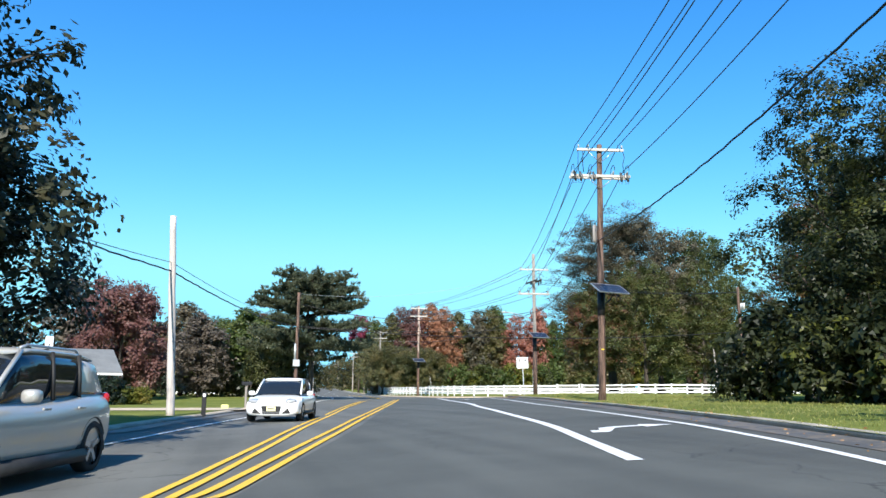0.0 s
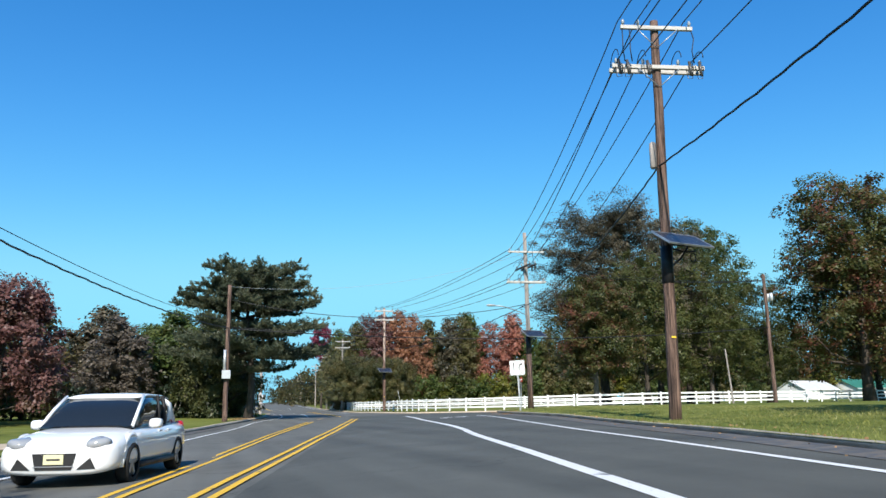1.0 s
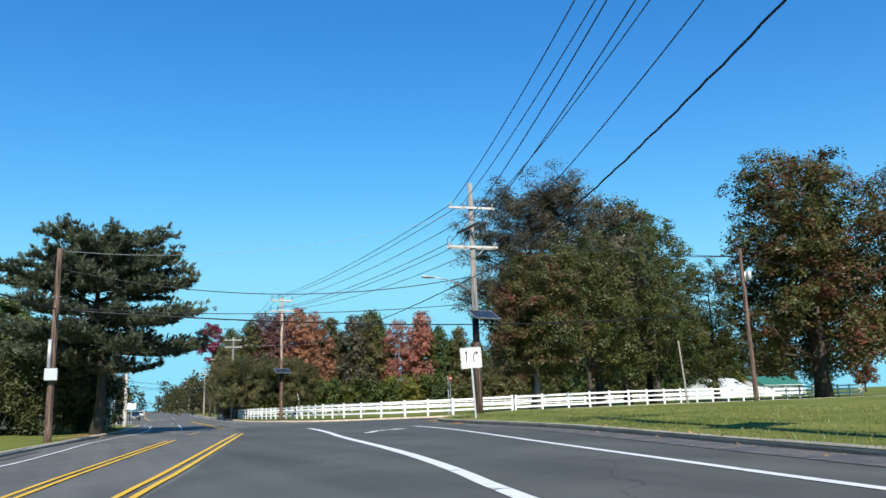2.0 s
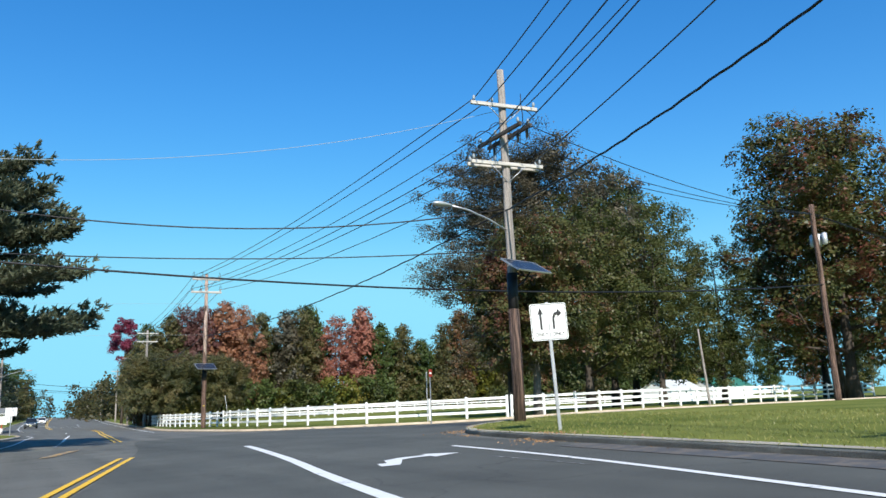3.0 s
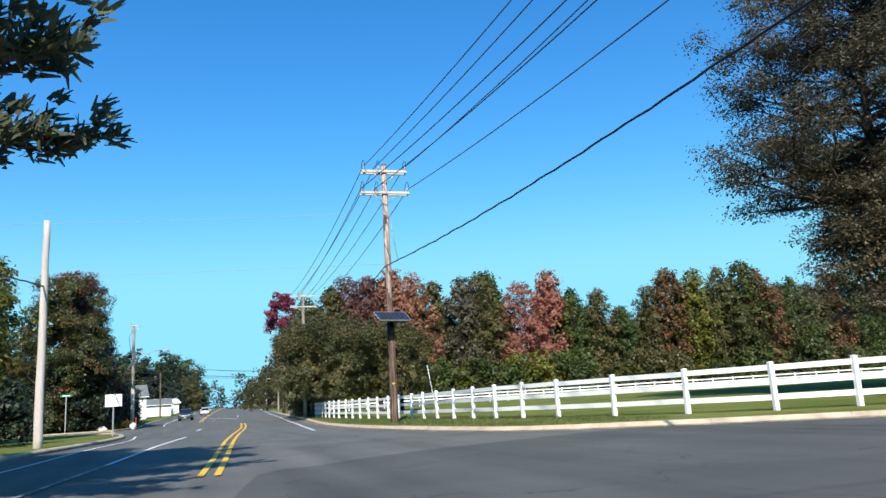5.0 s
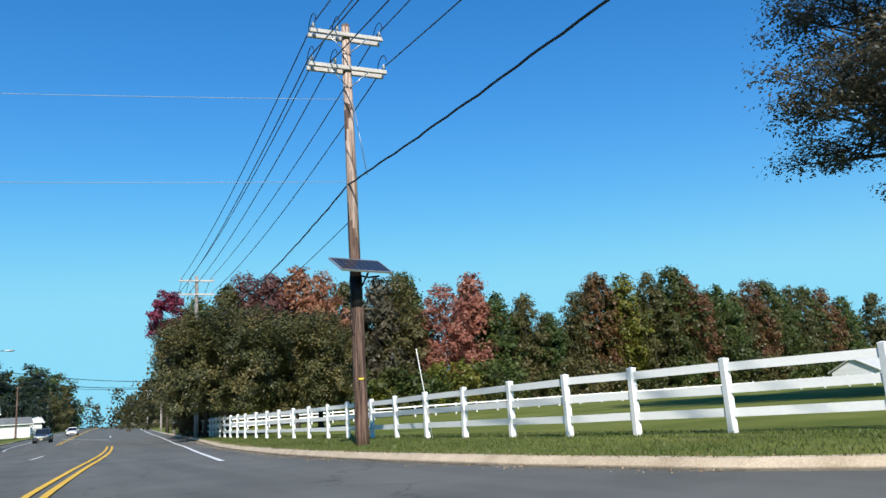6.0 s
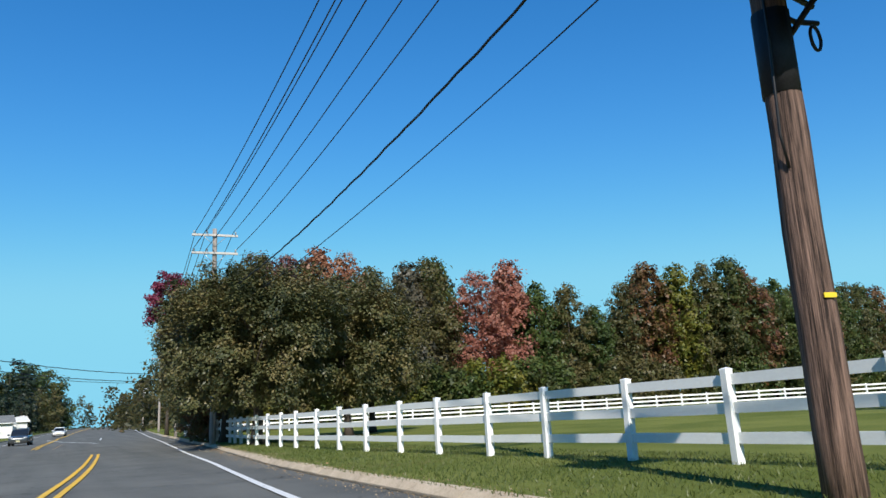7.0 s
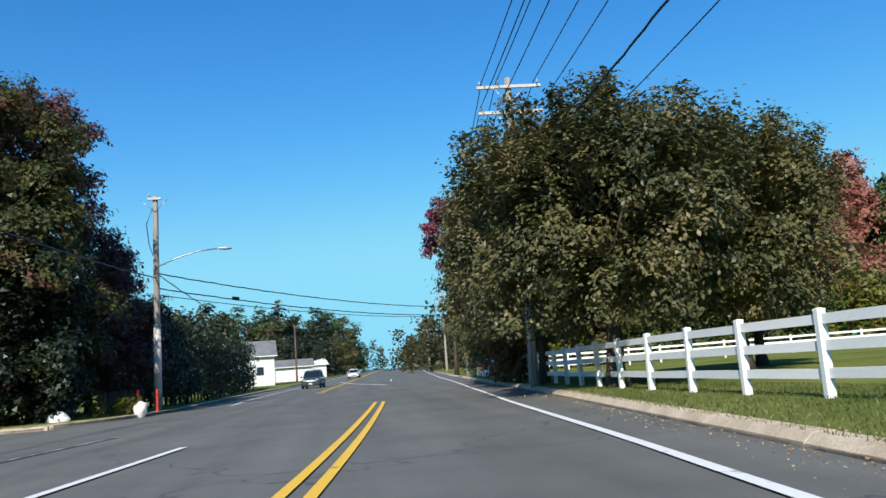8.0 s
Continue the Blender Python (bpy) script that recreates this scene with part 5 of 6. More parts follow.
# ---- signs and small street furniture ----
def flat_shape(name, pts, y=0.0, thick=0.003):
    """A thin plate from an outline in x, z."""
    bm = bmesh.new()
    vs = [bm.verts.new((a, y, b)) for a, b in pts]
    f = bm.faces.new(vs)
    r = bmesh.ops.extrude_face_region(bm, geom=[f])
    bmesh.ops.translate(bm, verts=[v for v in r["geom"] if isinstance(v, bmesh.types.BMVert)], vec=(0, thick, 0))
    return bm_mesh(name, bm)


def rounded(w, h, r, n=4):
    out = []
    for cx, cz, a0 in ((w / 2 - r, h / 2 - r, 0), (-w / 2 + r, h / 2 - r, 90), (-w / 2 + r, -h / 2 + r, 180), (w / 2 - r, -h / 2 + r, 270)):
        for k in range(n + 1):
            w2 = radians(a0 + 90 * k / n)
            out.append((cx + r * math.cos(w2), cz + r * math.sin(w2)))
    return out


def word(text, size, parent, m, material):
    cu = bpy.data.curves.new("lettering", "FONT")
    cu.body, cu.size, cu.align_x, cu.align_y, cu.extrude = text, size, "CENTER", "CENTER", 0.0015
    cu.offset = size * 0.012
    ob = new("lettering", cu)
    dg = bpy.context.evaluated_depsgraph_get()
    me = bpy.data.meshes.new_from_object(ob.evaluated_get(dg))
    bpy.data.objects.remove(ob)
    me.materials.clear()
    return part("lettering", me, material, parent, "black lettering", m)


def channel_post(root, height, lean=(0, 0)):
    bm = bmesh.new()
    box_bm(bm, (0.06, 0.012, height + 0.2), Matrix.Translation((0, 0, height / 2 - 0.1)))
    for s in (-1, 1):
        box_bm(bm, (0.012, 0.035, height + 0.2), Matrix.Translation((s * 0.03, 0.02, height / 2 - 0.1)))
    part("post", bm_mesh("post", bm), STEEL, root, "galvanised channel post")


def lane_sign(x, y, turn):
    root = thing("lane_sign", "white lane-use sign with two black arrows on a steel post", "road sign", pose(x, y, land_z(x, y), 0, -2.5, turn))
    channel_post(root, 2.8)
    plate = part("plate", flat_shape("plate", rounded(0.84, 0.82, 0.05), -0.02), SIGN_WHITE, root, "white sheeting plate", pose(0, 0, 2.36))
    rim_o, rim_i = rounded(0.81, 0.79, 0.045), rounded(0.782, 0.762, 0.036)
    n = len(rim_o)
    part("border", mesh_from("border", [(a, -0.0225, b) for a, b in rim_o + rim_i], [(i, (i + 1) % n, n + (i + 1) % n, n + i) for i in range(n)]), SIGN_BLACK, plate, "thin black border")
    part("divider", box("divider", (0.012, 0.002, 0.42), Matrix.Translation((0.0, -0.0225, -0.14))), SIGN_BLACK, plate)
    up = [(-.025, -.2), (.025, -.2), (.025, .15), (.07, .13), (0, .29), (-.07, .13), (-.025, .15)]
    part("arrow", flat_shape("arrow", [(a - 0.185, b + 0.03) for a, b in up], -0.0245, 0.002), SIGN_BLACK, plate, "black straight-ahead arrow")
    bend = [(-.07, -.2), (-.02, -.2), (-.02, .02), (0.0, .09), (.05, .125), (.06, .06), (.16, .15), (.06, .25), (.055, .19), (-.02, .16), (-.06, .08), (-.07, .0)]
    part("arrow", flat_shape("arrow", [(a + 0.15, b + 0.03) for a, b in bend], -0.0245, 0.002), SIGN_BLACK, plate, "black right-turn arrow")
    for k in (-0.195, 0.195):
        word("ONLY", 0.11, plate, pose(k, -0.0245, -0.28, 90, 0, 0), SIGN_BLACK)
    return root


lane_sign(20.5, 51.75, -21)


def board_sign(x, y, turn, w, h, z, label, front, round_r=0.04):
    root = thing("road_sign", label, "road sign", pose(x, y, land_z(x, y), 0, 0, turn))
    channel_post(root, z + h / 2)
    part("plate", flat_shape("plate", rounded(w, h, round_r), -0.02), front, root, "", pose(0, 0, z))
    return root


board_sign(7.81, 89.07, 10, 1.0, 0.8, 2.35, "blank large white sign board on a steel post", SIGN_WHITE)
board_sign(10.75, 114.4, 10, 0.9, 0.7, 2.0, "blank white road sign on a steel post", SIGN_WHITE)
DARK_RED = plain("dark_red_sheeting", (0.30, 0.035, 0.025), 0.5)
rs = board_sign(31.3, 77.2, 33, 0.4, 0.42, 2.75, "small dark red and white sign by the fence", DARK_RED)
part("bar", box("bar", (0.26, 0.004, 0.1), Matrix.Translation((0, -0.025, 2.75))), SIGN_WHITE, rs)
rs2 = board_sign(31.45, 77.9, 60, 0.3, 0.5, 2.6, "dark edge-on sign by the fence", SIGN_BACK)
st = thing("street_sign", "green street name sign on a post at the corner", "street sign", pose(5.2, 137.2, land_z(5.2, 137.2)))
channel_post(st, 3.0)
sp = part("plate", box("plate", (0.9, 0.01, 0.2), Matrix.Translation((0, -0.02, 3.05))), GREEN_SIGN, st, "green plate with a pale bar")
part("bar", box("bar", (0.6, 0.004, 0.07), Matrix.Translation((0, -0.028, 3.05))), SIGN_WHITE, sp)


def stake(x, y, h, lean_x, lean_y, r, material, label, name="stake"):
    root = thing(name, label, "stake", pose(x, y, land_z(x, y)))
    part("rod", tube_mesh("rod", [(0, 0, -0.1), (lean_x * 0.5, lean_y * 0.5, h * 0.5), (lean_x, lean_y, h)], r, 6), material, root)
    return root


stake(25.62, 99.8, 2.45, -0.45, -0.2, 0.013, SIGN_WHITE, "white leaning marker rod before the fence", "marker_rod")
stake(-1.5, 84, 4.6, 0.55, 0, 0.07, GREY_WOOD, "pale leaning dead stem at the wood's edge", "bare_stem")
stake(1.0, 82, 3.4, 1.0, 0, 0.08, GREY_WOOD, "pale leaning dead stem at the wood's edge", "bare_stem")
stake(1.2, 82.3, 3.3, 1.5, 0, 0.06, GREY_WOOD, "pale leaning dead stem at the wood's edge", "bare_stem")


def mailbox(x, y, turn, material, label, post_h=1.0):
    root = thing("mailbox", label, "mailbox", pose(x, y, land_z(x, y), 0, 0, turn))
    part("post", box("post", (0.1, 0.1, post_h + 0.2), Matrix.Translation((0, 0, post_h / 2 - 0.1)), 0.008), GREY_WOOD, root)
    prof = [(0.085 * math.cos(w), 0.1 + 0.085 * math.sin(w)) for w in np.linspace(0, math.pi, 9)] + [(-0.085, 0), (0.085, 0)]
    n = len(prof)
    v = [(a, -0.25, post_h + b) for a, b in prof] + [(a, 0.25, post_h + b) for a, b in prof]
    body = part("body", mesh_from("body", v, [(i, (i + 1) % n, n + (i + 1) % n, n + i) for i in range(n)] + [tuple(range(n))[::-1], tuple(range(n, 2 * n))]), material, root, "rounded metal box")
    part("flag", box("flag", (0.01, 0.12, 0.05), Matrix.Translation((0.1, 0.05, post_h + 0.14))), RED, body, "red flag")
    return root


marker = thing("marker_post", "short dark marker post with a white band on the lawn", "post", pose(-0.75, 30.6, land_z(-0.75, 30.6)))
part("post", box("post", (0.17, 0.1, 1.0), Matrix.Translation((0, 0, 0.35)), 0.02), BLACK_WRAP, marker)
part("band", box("band", (0.1, 0.004, 0.12), Matrix.Translation((0, -0.054, 0.74))), SIGN_WHITE, marker, "white band")
mailbox(0.9, 40.5, 105, BLACK_WRAP, "black mailbox on a wooden post by the driveway", 1.15)
mailbox(27.9, 160.5, 90, SIGN_WHITE, "white mailbox on a post by the fence")
PALE_YELLOW = plain("pale_yellow_plastic", (0.62, 0.62, 0.22), 0.5)
bag = thing("newspaper_box", "pale yellow newspaper box on the lawn", "box", pose(-0.1, 38.9, land_z(-0.1, 38.9)))
part("body", box("body", (0.36, 0.26, 0.2), Matrix.Translation((0, 0, 0.1)), 0.03), PALE_YELLOW, bag)
drive = sheet("driveway", [[(-26, 34.5), (0.25, 36.0), (1.3, 37.6), (1.6, 39.2), (0.4, 40.0), (-26, 38.6)]], lambda x, y: True, [], lambda x, y: land_z(x, y) + 0.02)
tagged(part("driveway", drive, CONCRETE), "pale concrete driveway across the verge", "driveway", kind="structure")
for px, py in ((30.8, 182), (31.6, 184)):
    b = thing("bollard", "yellow steel bollard on the verge", "bollard", pose(px, py, land_z(px, py)), "yellow bollards")
    part("post", tube_mesh("post", [(0, 0, -0.1), (0, 0, 1.3), (0, 0, 1.36), (0, 0, 1.4)], [0.1, 0.1, 0.08, 0.02], 10), YELLOW, b)
shelter = thing("utility_cabinet", "pale metal utility cabinet under the pine", "cabinet", pose(7.6, 84.5, land_z(7.6, 84.5), 0, 0, -8))
part("body", box("body", (0.9, 0.7, 2.3), Matrix.Translation((0, 0, 1.15)), 0.03), SIGN_BACK, shelter)
part("post", tube_mesh("post", [(-0.9, -0.2, -0.1), (-0.9, -0.2, 2.0)], 0.05, 8), GREY_WOOD, shelter)


def rock(x, y, size, seed, material, label, name="rock"):
    bm = bmesh.new()
    bmesh.ops.create_icosphere(bm, subdivisions=3, radius=1.0)
    for v in bm.verts:
        k = 1 + 0.35 * noise.noise(v.co * 1.3 + Vector((seed * 7.1, 0, 0))) + 0.1 * noise.noise(v.co * 4 + Vector((seed, 0, 0)))
        v.co = Vector((v.co.x * size[0], v.co.y * size[1], v.co.z * size[2])) * k
    root = thing(name, label, name, pose(x, y, land_z(x, y) + size[2] * 0.4))
    part("stone", bm_mesh("stone", bm, True), material, root)
    return root


rock(7.7, 140.6, (0.42, 0.3, 0.24), 1, ROCK, "white painted boulder at the street corner")
rock(10.1, 142.6, (0.28, 0.25, 0.38), 2, ROCK, "white painted boulder at the street corner")
for k, (px, py, s) in enumerate(((8.5, 142.4, 0.13), (9.2, 143.0, 0.15), (9.6, 143.2, 0.15))):
    planted(shrub, px, py, s, 60 * k, L_LIME, "small clipped yellow-green garden bush")
for px, py in ((9.45, 144.6), (10.2, 144.8)):
    b = thing("marker_post", "short red marker post at the corner", "post", pose(px, py, land_z(px, py)))
    part("post", box("post", (0.09, 0.09, 1.0), Matrix.Translation((0, 0, 0.45)), 0.01), RED, b)
bw = thing("garden_fence", "low brown board fence behind the bushes", "fence", pose(8.6, 147.5, land_z(8.6, 147.5)))
for k in range(14):
    part("board", box("board", (0.13, 0.02, 1.0), Matrix.Translation((-1.6 + k * 0.145, 0, 0.5)), 0.004), POLE_WOOD, bw)


# ---- buildings ----
def gable_house(name, label, x, y, turn, w, d, wall_h, ridge, roof, wall, openings=(), overhang=0.45):
    root = thing(name, label, "house", pose(x, y, land_z(x, y) - 0.05, 0, 0, turn))
    v = [(-w / 2, -d / 2, 0), (w / 2, -d / 2, 0), (w / 2, d / 2, 0), (-w / 2, d / 2, 0), (-w / 2, -d / 2, wall_h), (w / 2, -d / 2, wall_h), (w / 2, d / 2, wall_h), (-w / 2, d / 2, wall_h), (-w / 2, 0, ridge - 0.12), (w / 2, 0, ridge - 0.12)]
    part("wall", mesh_from("wall", v, [(0, 1, 5, 4), (2, 3, 7, 6), (1, 2, 6, 9, 5), (3, 0, 4, 8, 7), (3, 2, 1, 0)]), wall, root)
    o = overhang
    slope = (ridge - wall_h) / (d / 2)
    for s in (-1, 1):
        a, e = (wall_h - slope * o), ridge
        q = [(-w / 2 - o, s * (d / 2 + o), a), (w / 2 + o, s * (d / 2 + o), a), (w / 2 + o, 0, e), (-w / 2 - o, 0, e)]
        q += [(p[0], p[1], p[2] + 0.14) for p in q]
        f = [(0, 1, 2, 3), (7, 6, 5, 4), (0, 4, 5, 1), (1, 5, 6, 2), (2, 6, 7, 3), (3, 7, 4, 0)]
        part("roof", mesh_from("roof", q, f), roof, root)
        part("gutter", box("gutter", (w + 2 * o, 0.1, 0.12), Matrix.Translation((0, s * (d / 2 + o + 0.02), a + 0.02))), SIGN_WHITE, root)
    for kind, cx, cz, ww, hh in openings:
        win = part(kind, box(kind, (ww, 0.06, hh), Matrix.Translation((cx, -d / 2 - 0.01, cz))), SIGN_WHITE, root, "white framed " + kind)
        part("pane", box("pane", (ww - 0.16, 0.03, hh - 0.16), Matrix.Translation((cx, -d / 2 - 0.035, cz))), DARK_GLASS if kind == "window" else SIDING, win)
    return root


# brown siding, its colour darkened to include the shade under the porch eaves
SHADED_SIDING = surface("shaded_brown_siding", (0.05, 0.045, 0.04), (0.13, 0.115, 0.10), 0.5, 12.0, 0.8, 0.2)
hs = gable_house("house", "low ranch house with a grey shingle roof", -15.8, 49.8, 16, 16, 8, 2.0, 3.3, ROOF_GREY, SHADED_SIDING, [("window", -5, 1.5, 1.6, 1.2), ("window", 4, 1.5, 2.2, 1.2), ("door", 0, 1.05, 1.0, 2.1)], 0.7)
for k, (bx, by) in enumerate(((-8.1, 46.6), (-6.9, 47.0), (-5.9, 47.5), (-5.0, 48.0))):
    planted(shrub, bx, by, 0.34 if k < 2 else 0.22, 70 * k, L_DARK if k < 2 else L_LIME, "clipped bush before the house", 1.1)
part("chimney", box("chimney", (0.45, 0.45, 1.3), Matrix.Translation((5.0, 0.3, 3.5)), 0.02), SIDING, hs, "white chimney")
SHED_ROOF = surface("pale_metal_roof", (0.42, 0.42, 0.40), (0.6, 0.6, 0.57), 0.8, 14.0, 0.6, 0.2)
gable_house("barn", "long white stable with a green metal roof", 176, 181, 12, 19, 9, 2.8, 5.0, ROOF_GREEN, SIDING, [("door", -6, 1.1, 1.6, 2.2), ("door", 0, 1.1, 1.6, 2.2), ("door", 6, 1.1, 1.6, 2.2)])
gable_house("shed", "pale gabled shed beyond the field fence", 151, 174, 12, 13, 8, 2.5, 4.6, SHED_ROOF, SIDING, [("window", 0, 1.5, 0.9, 0.9), ("door", 4, 1.1, 1.6, 2.2)])
gable_house("house", "white gabled house beyond the hedge", 3.6, 222, 8, 7, 8, 4.2, 6.2, ROOF_GREY, SIDING, [("window", -1.6, 2.0, 1.1, 1.3), ("window", 1.6, 2.0, 1.1, 1.3)])
gable_house("garage", "white low garage beyond the hedge", 8.0, 245, 8, 6, 7, 2.5, 3.6, ROOF_GREY, SIDING, [("door", 0, 1.1, 2.6, 2.1)])
gable_house("garage", "long white garage row beyond the hedge", 8.0, 275, 8, 8, 12, 2.6, 3.8, SIDING, SIDING, [("door", -2, 1.1, 2.6, 2.1), ("door", 2, 1.1, 2.6, 2.1)])
gable_house("house", "white house in the trees at the corner", -9.0, 158, 0, 10, 8, 3.0, 5.2, ROOF_GREY, SIDING, [("window", -3, 1.6, 1.2, 1.2), ("window", 3, 1.6, 1.2, 1.2)])


# ---- vehicles ----
def ring(half, z0, z1, n=20, power=3.2):
    """A rounded cross-section in x, z."""
    out = []
    for k in range(n):
        w = 2 * math.pi * (k + 0.5) / n
        c, s = math.cos(w), math.sin(w)
        out.append((half * math.copysign(abs(c) ** (2 / power), c), (z0 + z1) / 2 + (z1 - z0) / 2 * math.copysign(abs(s) ** (2 / power), s)))
    return out


def loft(name, stations, power=3.2, n=20):
    """stations: y, half width, low z, high z."""
    verts, faces = [], []
    for y, h, z0, z1 in stations:
        verts += [(a, y, b) for a, b in ring(h, z0, z1, n, power)]
    for i in range(len(stations) - 1):
        for k in range(n):
            j = (k + 1) % n
            faces.append((i * n + k, (i + 1) * n + k, (i + 1) * n + j, i * n + j))
    faces += [tuple(range(n)), tuple((len(stations) - 1) * n + k for k in range(n))[::-1]]
    return mesh_from(name, verts, [f[::-1] for f in faces], True)


def wheel(parent, x, y, r):
    s = 1 if x > 0 else -1
    prof = [(-0.1, r * 0.72), (-0.105, r * 0.93), (-0.07, r), (0.07, r), (0.105, r * 0.93), (0.1, r * 0.72)]
    verts, faces, n = [], [], 22
    for d, q in prof:
        verts += [(d, q * math.cos(6.28319 * k / n), q * math.sin(6.28319 * k / n)) for k in range(n)]
    for i in range(len(prof) - 1):
        for k in range(n):
            j = (k + 1) % n
            faces.append((i * n + k, (i + 1) * n + k, (i + 1) * n + j, i * n + j))
    w = thing("wheel", "", "")
    w.parent, w.matrix_basis = parent, pose(x, y, r)
    part("tyre", mesh_from("tyre", verts, faces, True), RUBBER, w, "black rubber tyre")
    bm = bmesh.new()
    bmesh.ops.create_cone(bm, cap_ends=True, segments=22, radius1=r * 0.72, radius2=r * 0.72, depth=0.1, matrix=Matrix.Rotation(radians(90), 4, "Y"))
    part("rim", bm_mesh("rim", bm), BLACK_WRAP, w, "dark wheel well")
    bm = bmesh.new()
    for k in range(5):
        box_bm(bm, (0.03, 0.075, r * 0.7), Matrix.Translation((s * 0.06, 0, 0)) @ Matrix.Rotation(6.28319 * k / 5, 4, "X") @ Matrix.Translation((0, 0, r * 0.35)))
    part("spokes", bm_mesh("spokes", bm), STEEL, w, "silver five-spoke rim")


LIGHT_GLASS = plain("lamp_glass", (0.30, 0.31, 0.32), 0.08, 0.0, 0.6)
TAIL_GLASS = plain("tail_lamp_glass", (0.42, 0.015, 0.012), 0.12, 0.0, 0.6)
PLATE = plain("pale_yellow_plate", (0.62, 0.59, 0.36), 0.5)
TRIM = surface("black_trim", (0.010, 0.010, 0.011), (0.03, 0.03, 0.03), 4.0, 50.0, 0.55, 0.1)


def car(name, label, at, turn, body_mat, length, width, height, kind):
    """A car that faces its own -y: lower body, glasshouse, roof, pillars, lamps, mirrors and wheels."""
    root = thing(name, label, "car", pose(*at, 0, 0, turn))
    L, W, H = length / 2, width / 2, height
    belt, sill = 0.60 * H, 0.2
    hood = 0.58 * H if kind == "suv" else 0.57 * H
    rear = (0.655 if kind == "suv" else 0.62) * H
    tail_y = L
    st = [(-L, W * 0.74, 0.24, 0.43 * H), (-L + 0.07, W * 0.9, 0.2, 0.475 * H), (-L + 0.3, W * 0.965, sill, 0.525 * H), (-L + 0.6, W * 0.985, sill, hood * 0.99), (-L + 0.95, W, sill, hood * 1.04), (-L + 1.35, W, sill, belt * 1.03), (0, W, sill, belt * 1.02), (L - 0.9, W, sill, rear * 1.02), (L - 0.3, W * 0.97, 0.24, rear * 1.03), (L - 0.06, W * 0.88, 0.32, rear * 0.98), (L, W * 0.7, 0.4, rear * 0.9)]
    part("body", loft("body", st, 4.2, 28), body_mat, root)
    g0, g1 = -L + 1.15, L - (0.12 if kind == "suv" else 0.35)
    gl = [(g0, W * 0.84, belt * 0.9, belt * 1.06), (g0 + 0.75, W * 0.80, belt * 0.9, H * 0.955), (g0 + 1.2, W * 0.79, belt * 0.9, H * 0.985), (g1 - 0.9, W * 0.78, belt * 0.9, H * 0.975), (g1 - 0.35, W * 0.77, belt * 0.9, H * 0.915), (g1, W * 0.74, belt * 0.9, belt * 1.12)]
    part("glasshouse", loft("glasshouse", gl, 5.0, 28), DARK_GLASS, root, "dark tinted windows")
    rf = [(g0 + 0.72, W * 0.70, H * 0.93, H * 0.965), (g0 + 1.1, W * 0.72, H * 0.94, H), (0.2, W * 0.72, H * 0.94, H * 1.005), (g1 - 0.8, W * 0.70, H * 0.94, H), (g1 - 0.3, W * 0.68, H * 0.92, H * 0.955)]
    part("roof", loft("roof", rf, 3.0, 20), body_mat, root)
    for s in (-1, 1):
        for (ya, za, xa), (yb, zb, xb), r in (((g0 + 0.02, belt * 1.02, 0.84), (g0 + 0.8, H * 0.965, 0.74), 0.032), ((g0 + 1.55, belt * 1.0, 0.835), (g0 + 1.6, H * 0.975, 0.745), 0.03), ((g1 - 0.95, belt * 1.0, 0.82), (g1 - 0.9, H * 0.97, 0.74), 0.036)):
            part("pillar", tube_mesh("pillar", [(s * W * xa, ya, za), (s * W * (xa + xb) / 2 * 1.01, (ya + yb) / 2, (za + zb) / 2 + 0.02), (s * W * xb, yb, zb)], r, 6), TRIM if ya in (g0 + 1.55, g1 - 0.95) else body_mat, root)
        mir = part("mirror", loft("mirror", [(-0.1, 0.07, -0.06, 0.06), (-0.05, 0.11, -0.085, 0.085), (0.05, 0.11, -0.085, 0.085), (0.07, 0.09, -0.07, 0.07)], 3.0, 14), body_mat, root, "", pose(s * (W + 0.1), g0 + 0.5, belt * 1.06))
        part("headlight", loft("headlight", [(-0.05, 0.12, -0.06, 0.05), (0.02, 0.19, -0.085, 0.075), (0.3, 0.15, -0.03, 0.1), (0.42, 0.06, 0.03, 0.1)], 2.6, 14), LIGHT_GLASS, root, "clear headlamp", pose(s * W * 0.70, -L + 0.075, 0.455 * H, 0, -s * 9, s * 27))
        part("fog_vent", flat_shape("fog_vent", [(-0.13, -0.09), (0.15, -0.09), (0.06, 0.08)] if s > 0 else [(-0.15, -0.09), (0.13, -0.09), (-0.06, 0.08)], -0.012, 0.03), TRIM, root, "black triangular air vent", pose(s * W * 0.53, -L + 0.0, 0.38, 0, 0, s * 4))
        part("fog_lamp", loft("fog_lamp", [(-0.02, 0.035, -0.03, 0.03), (0.03, 0.055, -0.045, 0.045)], 2.4, 12), TRIM, root, "round dark fog lamp", pose(s * W * 0.80, -L + 0.07, 0.40, 0, 0, s * 25))
        part("tail_light", loft("tail_light", [(-0.1, 0.06, -0.07, 0.07), (0.0, 0.1, -0.11, 0.09), (0.03, 0.08, -0.09, 0.07)], 2.6, 14), TAIL_GLASS, root, "red tail lamp", pose(s * W * 0.78, L - 0.1, rear * 0.93, 0, 0, -s * 20))
        for y in (-L + 0.88, L - 0.86):
            arch = [(s * (W * 0.93), y + 0.41 * math.cos(w), 0.36 + 0.41 * math.sin(w)) for w in np.linspace(-0.2, math.pi + 0.2, 13)]
            part("wheel_arch", tube_mesh("wheel_arch", arch, 0.065 if kind == "suv" else 0.05, 6), TRIM if kind == "suv" else body_mat, root, "moulded wheel arch")
            wheel(root, s * (W - 0.09), y, 0.365 if kind == "suv" else 0.325)
